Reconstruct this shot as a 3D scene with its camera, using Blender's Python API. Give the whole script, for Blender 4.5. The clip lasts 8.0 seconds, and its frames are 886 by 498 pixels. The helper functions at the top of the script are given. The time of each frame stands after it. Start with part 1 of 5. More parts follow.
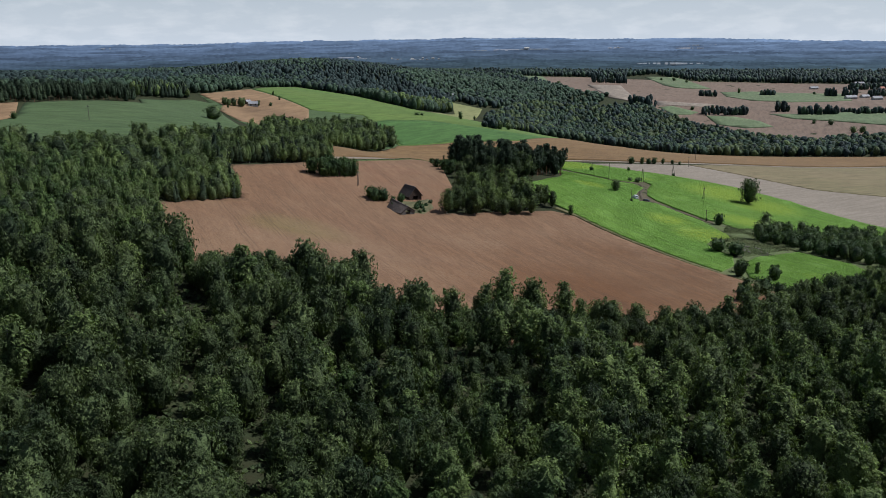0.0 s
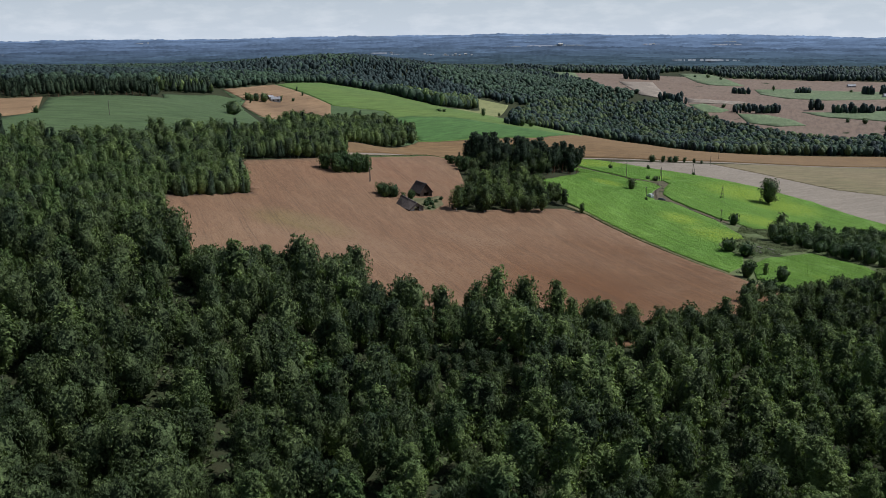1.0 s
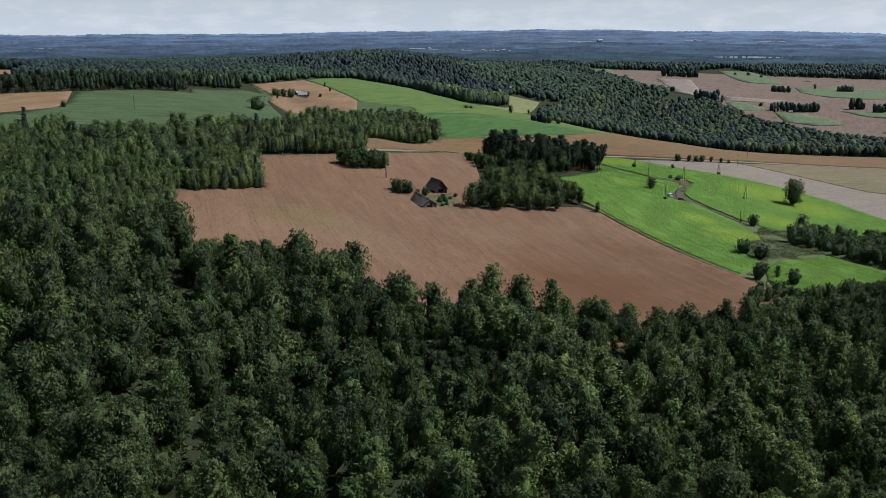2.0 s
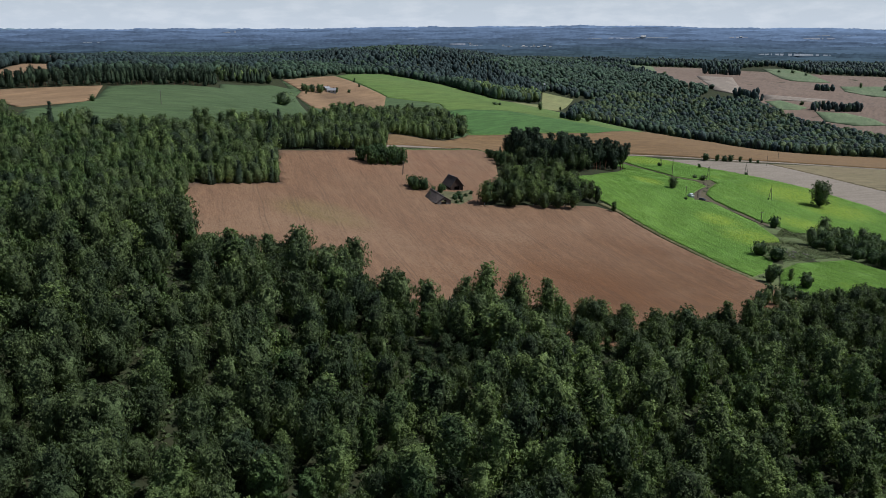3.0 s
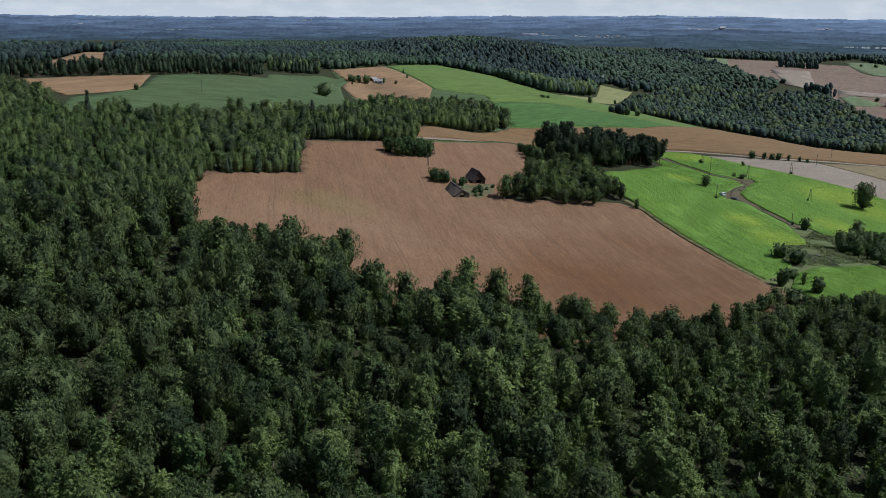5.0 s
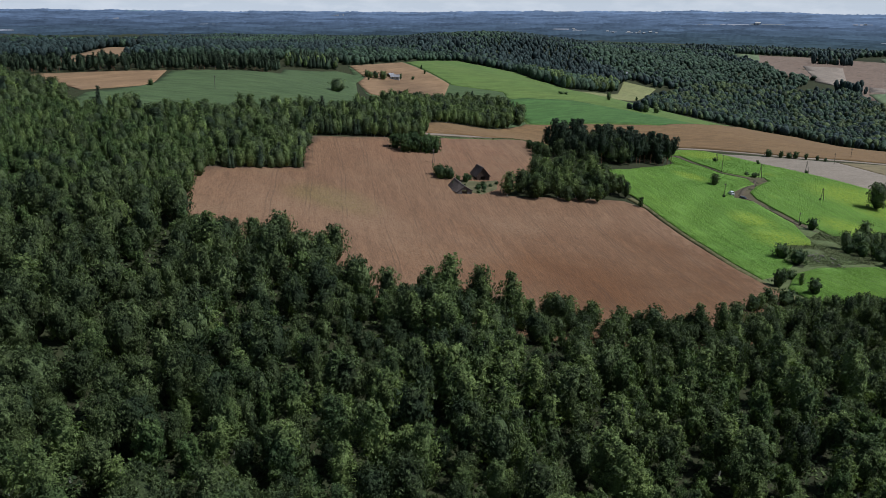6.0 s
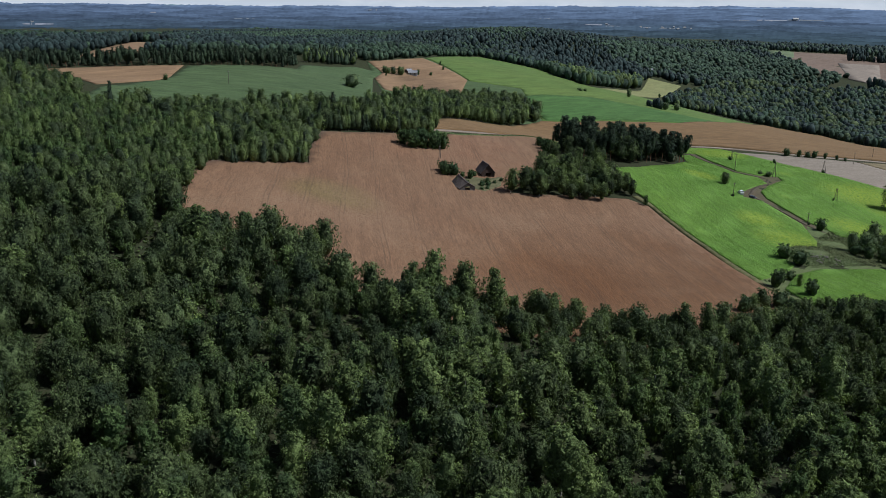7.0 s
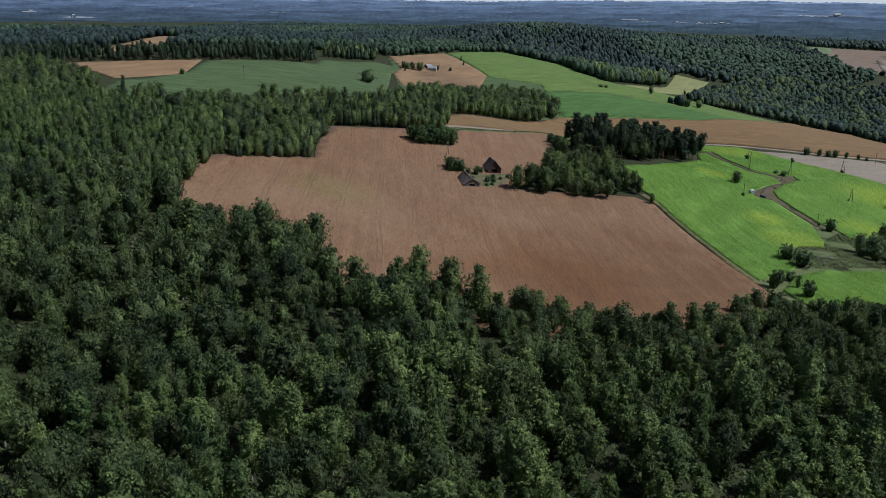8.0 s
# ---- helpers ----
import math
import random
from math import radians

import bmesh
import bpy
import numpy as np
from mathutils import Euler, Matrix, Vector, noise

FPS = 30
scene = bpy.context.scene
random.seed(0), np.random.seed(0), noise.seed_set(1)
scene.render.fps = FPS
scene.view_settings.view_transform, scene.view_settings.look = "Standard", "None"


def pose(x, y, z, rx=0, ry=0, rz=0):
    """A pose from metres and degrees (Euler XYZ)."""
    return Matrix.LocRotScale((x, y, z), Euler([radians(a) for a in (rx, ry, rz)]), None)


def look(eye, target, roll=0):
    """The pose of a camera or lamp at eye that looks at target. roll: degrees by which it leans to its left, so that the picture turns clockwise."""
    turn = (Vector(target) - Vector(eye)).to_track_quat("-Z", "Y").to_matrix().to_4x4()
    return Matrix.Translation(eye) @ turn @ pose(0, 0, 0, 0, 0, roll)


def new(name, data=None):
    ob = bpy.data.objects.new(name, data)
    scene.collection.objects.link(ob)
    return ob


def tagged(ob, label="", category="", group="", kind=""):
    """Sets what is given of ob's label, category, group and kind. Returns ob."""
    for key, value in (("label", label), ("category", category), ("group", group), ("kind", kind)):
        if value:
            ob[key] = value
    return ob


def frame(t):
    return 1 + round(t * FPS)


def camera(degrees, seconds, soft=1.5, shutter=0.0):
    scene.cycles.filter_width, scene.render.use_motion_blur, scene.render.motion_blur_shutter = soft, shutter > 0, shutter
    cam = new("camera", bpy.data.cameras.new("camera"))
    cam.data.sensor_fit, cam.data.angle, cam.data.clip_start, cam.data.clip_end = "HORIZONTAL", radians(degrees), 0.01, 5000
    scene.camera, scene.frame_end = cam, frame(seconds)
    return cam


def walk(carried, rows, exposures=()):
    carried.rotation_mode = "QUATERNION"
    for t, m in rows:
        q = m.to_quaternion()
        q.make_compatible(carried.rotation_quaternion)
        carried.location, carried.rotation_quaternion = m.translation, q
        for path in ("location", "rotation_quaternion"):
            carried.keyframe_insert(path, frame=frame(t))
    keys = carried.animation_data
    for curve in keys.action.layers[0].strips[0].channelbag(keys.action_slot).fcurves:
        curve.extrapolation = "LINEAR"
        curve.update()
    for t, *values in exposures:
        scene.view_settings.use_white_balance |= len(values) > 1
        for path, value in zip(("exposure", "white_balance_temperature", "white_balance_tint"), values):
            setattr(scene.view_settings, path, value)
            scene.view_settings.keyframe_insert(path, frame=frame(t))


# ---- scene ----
cam = camera(57.12, 8.0, soft=0.45)
# seconds, place, then yaw to the left, pitch up and roll in degrees
PATH = [
    (0.0, 0.14, 0.01, 94.00, -0.088, -14.208, -0.413),
    (0.5, 6.64, -0.95, 94.39, 1.080, -14.338, -0.341),
    (1.0, 12.99, -1.75, 94.87, 2.325, -14.494, -0.246),
    (1.5, 19.55, -2.54, 95.42, 3.662, -14.648, -0.139),
    (2.0, 26.36, -3.27, 96.03, 5.076, -14.798, -0.021),
    (2.5, 33.34, -3.89, 96.70, 6.534, -14.952, 0.101),
    (3.0, 40.42, -4.34, 97.42, 7.995, -15.119, 0.224),
    (3.5, 47.56, -4.61, 98.19, 9.419, -15.301, 0.339),
    (4.0, 54.81, -4.72, 98.98, 10.776, -15.496, 0.438),
    (4.5, 62.22, -4.70, 99.80, 12.054, -15.697, 0.517),
    (5.0, 69.86, -4.55, 100.61, 13.257, -15.895, 0.574),
    (5.5, 77.73, -4.25, 101.41, 14.409, -16.086, 0.615),
    (6.0, 85.77, -3.75, 102.16, 15.547, -16.268, 0.650),
    (6.5, 93.87, -2.96, 102.85, 16.711, -16.448, 0.694),
    (7.0, 101.92, -1.82, 103.51, 17.930, -16.637, 0.757),
    (7.5, 109.94, -0.42, 104.19, 19.198, -16.840, 0.835),
    (8.0, 118.31, 0.88, 105.05, 20.443, -17.054, 0.893),
    ]


def aimed(x, y, z, yaw, pitch, roll):
    a, b = radians(yaw), radians(pitch)
    return look((x, y, z), (x - math.sin(a) * math.cos(b), y + math.cos(a) * math.cos(b), z + math.sin(b)), roll)


walk(cam, [(row[0], aimed(*row[1:])) for row in PATH], [(0.0, 0.0, 5930, 10), (8.0, -0.11, 5800, 10)])


# ---- sky, sun ----
SUN_TURN, SUN_UP = 76.0, 53.0          # degrees to the right of +y, and above the horizon
world = bpy.data.worlds.new("sky")
scene.world = world
world.use_nodes = True
wn = world.node_tree.nodes
wl = world.node_tree.links
wn.clear()
sky = wn.new("ShaderNodeTexSky")
sky.sky_type = "NISHITA"
sky.sun_disc = False
sky.sun_elevation, sky.sun_rotation = radians(SUN_UP), radians(SUN_TURN)
sky.dust_density, sky.air_density, sky.ozone_density = 0.6, 1.0, 2.0
wco = wn.new("ShaderNodeTexCoord")
wmap = wn.new("ShaderNodeMapping")
wmap.inputs["Scale"].default_value = (9.0, 9.0, 30.0)
wnoise = wn.new("ShaderNodeTexNoise")
wnoise.inputs["Scale"].default_value = 2.3
wnoise.inputs["Detail"].default_value = 7.0
wnoise.inputs["Roughness"].default_value = 0.56
wramp = wn.new("ShaderNodeValToRGB")
wramp.color_ramp.elements[0].position, wramp.color_ramp.elements[1].position = 0.46, 0.66
wramp.color_ramp.elements[1].color = (0.45, 0.45, 0.45, 1)
wsep = wn.new("ShaderNodeSeparateXYZ")
whaze = wn.new("ShaderNodeMapRange")
whaze.inputs["From Min"].default_value, whaze.inputs["From Max"].default_value = 0.0, 0.20
whaze.inputs["To Min"].default_value, whaze.inputs["To Max"].default_value = 0.86, 0.0
wadd = wn.new("ShaderNodeMixRGB")
wadd.inputs[1].default_value = (14.6, 15.6, 16.6, 1)
wadd.inputs[2].default_value = (19.6, 19.8, 20.0, 1)
wsum = wn.new("ShaderNodeMath")
wsum.operation = "MAXIMUM"
wmix = wn.new("ShaderNodeMixRGB")
wback = wn.new("ShaderNodeBackground")
wback.inputs["Strength"].default_value = 0.046
wout = wn.new("ShaderNodeOutputWorld")
wl.new(wco.outputs["Generated"], wmap.inputs["Vector"])
wl.new(wmap.outputs["Vector"], wnoise.inputs["Vector"])
wl.new(wnoise.outputs["Fac"], wramp.inputs["Fac"])
wl.new(wco.outputs["Generated"], wsep.inputs[0])
wl.new(wsep.outputs["Z"], whaze.inputs["Value"])
wl.new(wramp.outputs["Color"], wadd.inputs[0])
wl.new(wadd.outputs[0], wmix.inputs[2])
wl.new(whaze.outputs["Result"], wsum.inputs[0])
wl.new(wramp.outputs["Color"], wsum.inputs[1])
wl.new(wsum.outputs[0], wmix.inputs[0])
wl.new(sky.outputs["Color"], wmix.inputs[1])
wl.new(wmix.outputs["Color"], wback.inputs["Color"])
wl.new(wback.outputs["Background"], wout.inputs["Surface"])

sun_data = bpy.data.lights.new("sun", "SUN")
sun_data.energy, sun_data.angle, sun_data.color = 5.0, radians(0.53), (1.0, 0.965, 0.915)
sun = new("sun", sun_data)
sun.matrix_basis = look((0, 0, 0), (-math.sin(radians(SUN_TURN)) * math.cos(radians(SUN_UP)),
                                    -math.cos(radians(SUN_TURN)) * math.cos(radians(SUN_UP)), -math.sin(radians(SUN_UP))))


# ---- materials ----
def material(name):
    m = bpy.data.materials.new(name)
    m.use_nodes = True
    return m, m.node_tree.nodes, m.node_tree.links, m.node_tree.nodes["Principled BSDF"]


def mixed(n, l, fac, a, b):
    """A colour mix; a and b are colours or sockets."""
    x = n.new("ShaderNodeMixRGB")
    for slot, v in ((0, fac), (1, a), (2, b)):
        if isinstance(v, (int, float)):
            x.inputs[slot].default_value = v
        elif isinstance(v, tuple):
            x.inputs[slot].default_value = (*v, 1)
        else:
            l.new(v, x.inputs[slot])
    return x.outputs[0]


def noised(n, l, vec, scale, detail=3.0, low=0.35, high=0.65, rough=0.55):
    """Noise between 0 and 1 over the given coordinates, with a contrast."""
    x = n.new("ShaderNodeTexNoise")
    x.inputs["Scale"].default_value, x.inputs["Detail"].default_value, x.inputs["Roughness"].default_value = scale, detail, rough
    l.new(vec, x.inputs["Vector"])
    r = n.new("ShaderNodeMapRange")
    r.inputs["From Min"].default_value, r.inputs["From Max"].default_value = low, high
    l.new(x.outputs["Fac"], r.inputs["Value"])
    return r.outputs["Result"]


def position(n):
    return n.new("ShaderNodeNewGeometry").outputs["Position"]


def turned(n, l, vec, angle, scale):
    """Coordinates turned about z, so that the second axis runs along the angle, then scaled."""
    m = n.new("ShaderNodeMapping")
    m.vector_type = "POINT"
    m.inputs["Rotation"].default_value = (0, 0, radians(angle))
    l.new(vec, m.inputs["Vector"])
    k = n.new("ShaderNodeMapping")
    k.inputs["Scale"].default_value = scale
    l.new(m.outputs["Vector"], k.inputs["Vector"])
    return k.outputs["Vector"]


def bumped(n, l, bsdf, height, strength, distance):
    b = n.new("ShaderNodeBump")
    b.inputs["Strength"].default_value, b.inputs["Distance"].default_value = strength, distance
    l.new(height, b.inputs["Height"])
    l.new(b.outputs["Normal"], bsdf.inputs["Normal"])


def leaf_material(name, dark, light, dry, gloss=0.48, through_light=0.27):
    """Foliage: patches of tone from tree to tree, leaf to leaf variation, light coming through the leaves."""
    m, n, l, b = material(name)
    geo = n.new("ShaderNodeNewGeometry")
    tree_tone = noised(n, l, geo.outputs["Position"], 0.11, 1.5, 0.36, 0.66)
    wide_tone = noised(n, l, geo.outputs["Position"], 0.017, 1.5, 0.40, 0.62)
    c = mixed(n, l, tree_tone, dark, light)
    half = n.new("ShaderNodeMath")
    half.operation = "MULTIPLY"
    half.inputs[1].default_value = 0.30
    l.new(wide_tone, half.inputs[0])
    c = mixed(n, l, half.outputs[0], c, dry)
    leaf = n.new("ShaderNodeMapRange")
    leaf.inputs["To Min"].default_value, leaf.inputs["To Max"].default_value = 0.60, 1.50
    l.new(geo.outputs["Random Per Island"], leaf.inputs["Value"])
    tuft = noised(n, l, geo.outputs["Position"], 1.5, 4.0, 0.32, 0.68, 0.62)
    shade = n.new("ShaderNodeMapRange")
    shade.inputs["To Min"].default_value, shade.inputs["To Max"].default_value = 0.55, 1.42
    l.new(tuft, shade.inputs["Value"])
    both = n.new("ShaderNodeMath")
    both.operation = "MULTIPLY"
    l.new(leaf.outputs["Result"], both.inputs[0])
    l.new(shade.outputs["Result"], both.inputs[1])
    mul = n.new("ShaderNodeVectorMath")
    mul.operation = "SCALE"
    l.new(c, mul.inputs[0])
    l.new(both.outputs[0], mul.inputs["Scale"])
    bumped(n, l, b, tuft, 0.8, 0.35)
    l.new(mul.outputs[0], b.inputs["Base Color"])
    b.inputs["Roughness"].default_value = gloss
    b.inputs["Specular IOR Level"].default_value = 0.13
    t = n.new("ShaderNodeBsdfTranslucent")
    warm = n.new("ShaderNodeMixRGB")
    warm.blend_type = "MULTIPLY"
    warm.inputs[0].default_value = 1.0
    warm.inputs[2].default_value = (1.0, 1.1, 0.55, 1)
    l.new(mul.outputs[0], warm.inputs[1])
    l.new(warm.outputs[0], t.inputs["Color"])
    s = n.new("ShaderNodeMixShader")
    s.inputs[0].default_value = through_light
    l.new(b.outputs[0], s.inputs[1])
    l.new(t.outputs[0], s.inputs[2])
    l.new(s.outputs[0], n["Material Output"].inputs["Surface"])
    return m


BIRCH_LEAF = leaf_material("birch_leaf", (0.044, 0.072, 0.028), (0.158, 0.210, 0.068), (0.128, 0.166, 0.054))
BROAD_LEAF = leaf_material("broad_leaf", (0.028, 0.045, 0.022), (0.104, 0.139, 0.053), (0.090, 0.116, 0.044))
PINE_LEAF = leaf_material("pine_needle", (0.021, 0.036, 0.021), (0.046, 0.068, 0.036), (0.044, 0.060, 0.034), 0.6, 0.14)
BUSH_LEAF = leaf_material("bush_leaf", (0.032, 0.060, 0.025), (0.068, 0.110, 0.038), (0.070, 0.094, 0.035))
YOUNG_LEAF = leaf_material("young_leaf", (0.052, 0.088, 0.031), (0.110, 0.158, 0.052), (0.104, 0.137, 0.046))


# foliage of the far stands, with distance haze painted in as extra blue
FAR_LEAF = leaf_material("haze_blue_leaf", (0.026, 0.047, 0.033), (0.056, 0.090, 0.050), (0.048, 0.074, 0.043), 0.6, 0.15)
FAR_PINE = leaf_material("haze_blue_needle", (0.020, 0.034, 0.033), (0.033, 0.052, 0.047), (0.032, 0.048, 0.042), 0.6, 0.10)


def plain_material(name, a, b_col, scale, rough=0.85, bump=0.0, metal=0.0, spec=0.3, stretch=(1, 1, 1)):
    m, n, l, b = material(name)
    co = n.new("ShaderNodeTexCoord").outputs["Object"]
    k = n.new("ShaderNodeMapping")
    k.inputs["Scale"].default_value = stretch
    l.new(co, k.inputs["Vector"])
    fine = noised(n, l, k.outputs["Vector"], scale, 4.0, 0.3, 0.7)
    wide = noised(n, l, k.outputs["Vector"], scale * 0.17, 2.0, 0.35, 0.65)
    c = mixed(n, l, fine, a, b_col)
    d = n.new("ShaderNodeMixRGB")
    d.blend_type = "MULTIPLY"
    d.inputs[2].default_value = (0.72, 0.72, 0.74, 1)
    l.new(wide, d.inputs[0])
    l.new(c, d.inputs[1])
    l.new(d.outputs[0], b.inputs["Base Color"])
    b.inputs["Roughness"].default_value, b.inputs["Metallic"].default_value = rough, metal
    b.inputs["Specular IOR Level"].default_value = spec
    if bump:
        bumped(n, l, b, fine, bump, 0.05)
    return m


BARK = plain_material("bark", (0.07, 0.05, 0.04), (0.13, 0.10, 0.08), 3.0, 0.95)
BIRCH_BARK = plain_material("birch_bark", (0.55, 0.52, 0.47), (0.22, 0.20, 0.18), 2.2, 0.8, stretch=(1, 1, 0.6))
PINE_BARK = plain_material("pine_bark", (0.16, 0.085, 0.05), (0.24, 0.13, 0.075), 2.5, 0.9)
POLE_WOOD = plain_material("pole_wood", (0.10, 0.085, 0.07), (0.17, 0.145, 0.12), 2.0, 0.9)
PORCELAIN = plain_material("porcelain", (0.55, 0.54, 0.52), (0.42, 0.41, 0.40), 20.0, 0.3)
OLD_BOARD = plain_material("old_board", (0.052, 0.032, 0.024), (0.088, 0.058, 0.044), 1.5, 0.9, 0.4, stretch=(6, 6, 0.6))
PALE_BOARD = plain_material("pale_board", (0.085, 0.072, 0.062), (0.16, 0.142, 0.126), 1.5, 0.9, 0.4, stretch=(6, 6, 0.6))
OLD_ROOF = plain_material("old_roof_sheet", (0.055, 0.044, 0.038), (0.115, 0.092, 0.080), 1.2, 0.8, 0.3)
ROOF_GREY = plain_material("grey_roof_sheet", (0.22, 0.22, 0.23), (0.30, 0.30, 0.31), 0.8, 0.7)
ROOF_RED = plain_material("red_roof_tile", (0.26, 0.10, 0.07), (0.34, 0.15, 0.10), 1.0, 0.8)
WHITE_WALL = plain_material("white_render", (0.50, 0.49, 0.46), (0.40, 0.39, 0.37), 0.7, 0.85)
CAR_WHITE = plain_material("white_car_paint", (0.80, 0.80, 0.80), (0.74, 0.74, 0.75), 2.0, 0.25, spec=0.5)
CAR_DARK = plain_material("dark_car_paint", (0.06, 0.065, 0.075), (0.09, 0.095, 0.105), 2.0, 0.25, spec=0.5)
RUBBER = plain_material("tyre_rubber", (0.02, 0.02, 0.02), (0.035, 0.035, 0.035), 8.0, 0.9)
RIM = plain_material("wheel_rim", (0.4, 0.4, 0.41), (0.5, 0.5, 0.5), 8.0, 0.35, metal=0.8)
CAR_GLASS = plain_material("car_glass", (0.02, 0.024, 0.028), (0.03, 0.034, 0.04), 1.0, 0.06, spec=0.8)
STONE = plain_material("field_stone", (0.17, 0.155, 0.13), (0.11, 0.10, 0.085), 1.4, 0.9, 0.4)
RED_LAMP = plain_material("red_lamp_glass", (0.35, 0.02, 0.02), (0.28, 0.02, 0.02), 8.0, 0.2)


def field_material(name, base, other, streak, angle, row_scale, tram=0.0, flecks=None, fleck_amount=(0.5, 0.7), rough=0.9, bump=0.4, spots_at=(), through_light=0.0, sheen=0.0, patches=()):
    """A crop or tilled field: drifts of tone, streaks along the working direction and, if asked, wheel tracks."""
    m, n, l, b = material(name)
    p = position(n)
    wide = noised(n, l, p, 0.012, 3.0, 0.36, 0.66)
    mid = noised(n, l, turned(n, l, p, angle, (0.11, 0.018, 0.05)), 1.0, 4.0, 0.36, 0.64)
    fine = noised(n, l, turned(n, l, p, angle, (row_scale, row_scale * 0.16, 0.3)), 1.0, 5.0, 0.3, 0.7, 0.7)
    grain = noised(n, l, p, 1.7, 3.0, 0.3, 0.7, 0.7)
    half = n.new("ShaderNodeMath")
    half.operation = "MULTIPLY"
    half.inputs[1].default_value = 0.62
    l.new(wide, half.inputs[0])
    c = mixed(n, l, half.outputs[0], base, other)
    q = n.new("ShaderNodeMath")
    q.operation = "MULTIPLY"
    q.inputs[1].default_value = 0.34
    l.new(mid, q.inputs[0])
    c = mixed(n, l, q.outputs[0], c, streak)
    tone = n.new("ShaderNodeMath")
    tone.operation = "MULTIPLY_ADD"
    l.new(fine, tone.inputs[0])
    tone.inputs[1].default_value, tone.inputs[2].default_value = 0.50, 0.53
    tone2 = n.new("ShaderNodeMath")
    tone2.operation = "MULTIPLY_ADD"
    l.new(grain, tone2.inputs[0])
    tone2.inputs[1].default_value = 0.46
    l.new(tone.outputs[0], tone2.inputs[2])
    s = n.new("ShaderNodeVectorMath")
    s.operation = "SCALE"
    l.new(c, s.inputs[0])
    l.new(tone2.outputs[0], s.inputs["Scale"])
    c = s.outputs[0]
    mottle = n.new("ShaderNodeMapRange")
    mottle.inputs["To Min"].default_value, mottle.inputs["To Max"].default_value = 0.90, 1.10
    l.new(noised(n, l, turned(n, l, p, angle, (0.30, 0.035, 0.2)), 1.0, 4.0, 0.34, 0.66), mottle.inputs["Value"])
    s2 = n.new("ShaderNodeVectorMath")
    s2.operation = "SCALE"
    l.new(c, s2.inputs[0])
    l.new(mottle.outputs["Result"], s2.inputs["Scale"])
    c = s2.outputs[0]
    for a, c0, r, tint in patches:
        flat = n.new("ShaderNodeVectorMath")
        flat.operation = "MULTIPLY"
        flat.inputs[1].default_value = (1, 1, 0)
        l.new(p, flat.inputs[0])
        off = n.new("ShaderNodeVectorMath")
        off.operation = "DISTANCE"
        l.new(flat.outputs[0], off.inputs[0])
        off.inputs[1].default_value = (a, c0, 0)
        ragged = n.new("ShaderNodeMath")
        ragged.operation = "MULTIPLY_ADD"
        l.new(wide, ragged.inputs[0])
        ragged.inputs[1].default_value = 0.5 * r
        l.new(off.outputs["Value"], ragged.inputs[2])
        near = n.new("ShaderNodeMapRange")
        near.interpolation_type = "SMOOTHSTEP"
        near.inputs["From Min"].default_value, near.inputs["From Max"].default_value = 1.35 * r, 0.45 * r
        l.new(ragged.outputs[0], near.inputs["Value"])
        tinted = n.new("ShaderNodeMixRGB")
        tinted.blend_type = "MULTIPLY"
        tinted.inputs[2].default_value = (*tint, 1)
        l.new(near.outputs["Result"], tinted.inputs[0])
        l.new(c, tinted.inputs[1])
        c = tinted.outputs[0]
    if flecks:
        patch = noised(n, l, p, 0.021, 2.0, *fleck_amount)
        for a, c0, r in spots_at:
            off = n.new("ShaderNodeVectorMath")
            off.operation = "DISTANCE"
            flat = n.new("ShaderNodeVectorMath")
            flat.operation = "MULTIPLY"
            flat.inputs[1].default_value = (1, 1, 0)
            l.new(p, flat.inputs[0])
            l.new(flat.outputs[0], off.inputs[0])
            off.inputs[1].default_value = (a, c0, 0)
            near = n.new("ShaderNodeMapRange")
            near.inputs["From Min"].default_value, near.inputs["From Max"].default_value = r, r * 0.35
            l.new(off.outputs["Value"], near.inputs["Value"])
            top = n.new("ShaderNodeMath")
            top.operation = "MAXIMUM"
            l.new(patch, top.inputs[0])
            l.new(near.outputs["Result"], top.inputs[1])
            patch = top.outputs[0]
        spots = noised(n, l, p, 0.8, 3.0, 0.36, 0.60)
        f = n.new("ShaderNodeMath")
        f.operation = "MULTIPLY"
        l.new(patch, f.inputs[0])
        l.new(spots, f.inputs[1])
        c = mixed(n, l, f.outputs[0], c, flecks)
    if tram:
        x = n.new("ShaderNodeSeparateXYZ")
        wob = n.new("ShaderNodeTexNoise")
        wob.inputs["Scale"].default_value = 0.012
        l.new(p, wob.inputs["Vector"])
        l.new(turned(n, l, p, angle, (1, 1, 1)), x.inputs[0])
        w = n.new("ShaderNodeMath")
        w.operation = "MULTIPLY_ADD"
        l.new(wob.outputs["Fac"], w.inputs[0])
        w.inputs[1].default_value = 9.0
        l.new(x.outputs["X"], w.inputs[2])
        lines = None
        for start in (0.0, 1.9):
            a = n.new("ShaderNodeMath")
            a.operation = "ADD"
            a.inputs[1].default_value = start + 4000.0
            l.new(w.outputs[0], a.inputs[0])
            mod = n.new("ShaderNodeMath")
            mod.operation = "MODULO"
            mod.inputs[1].default_value = tram
            l.new(a.outputs[0], mod.inputs[0])
            less = n.new("ShaderNodeMath")
            less.operation = "LESS_THAN"
            less.inputs[1].default_value = 0.6
            l.new(mod.outputs[0], less.inputs[0])
            if lines is None:
                lines = less.outputs[0]
            else:
                add = n.new("ShaderNodeMath")
                add.operation = "MAXIMUM"
                l.new(lines, add.inputs[0])
                l.new(less.outputs[0], add.inputs[1])
                lines = add.outputs[0]
        broken = noised(n, l, turned(n, l, p, angle, (0.09, 0.02, 0.05)), 1.0, 3.0, 0.36, 0.58)
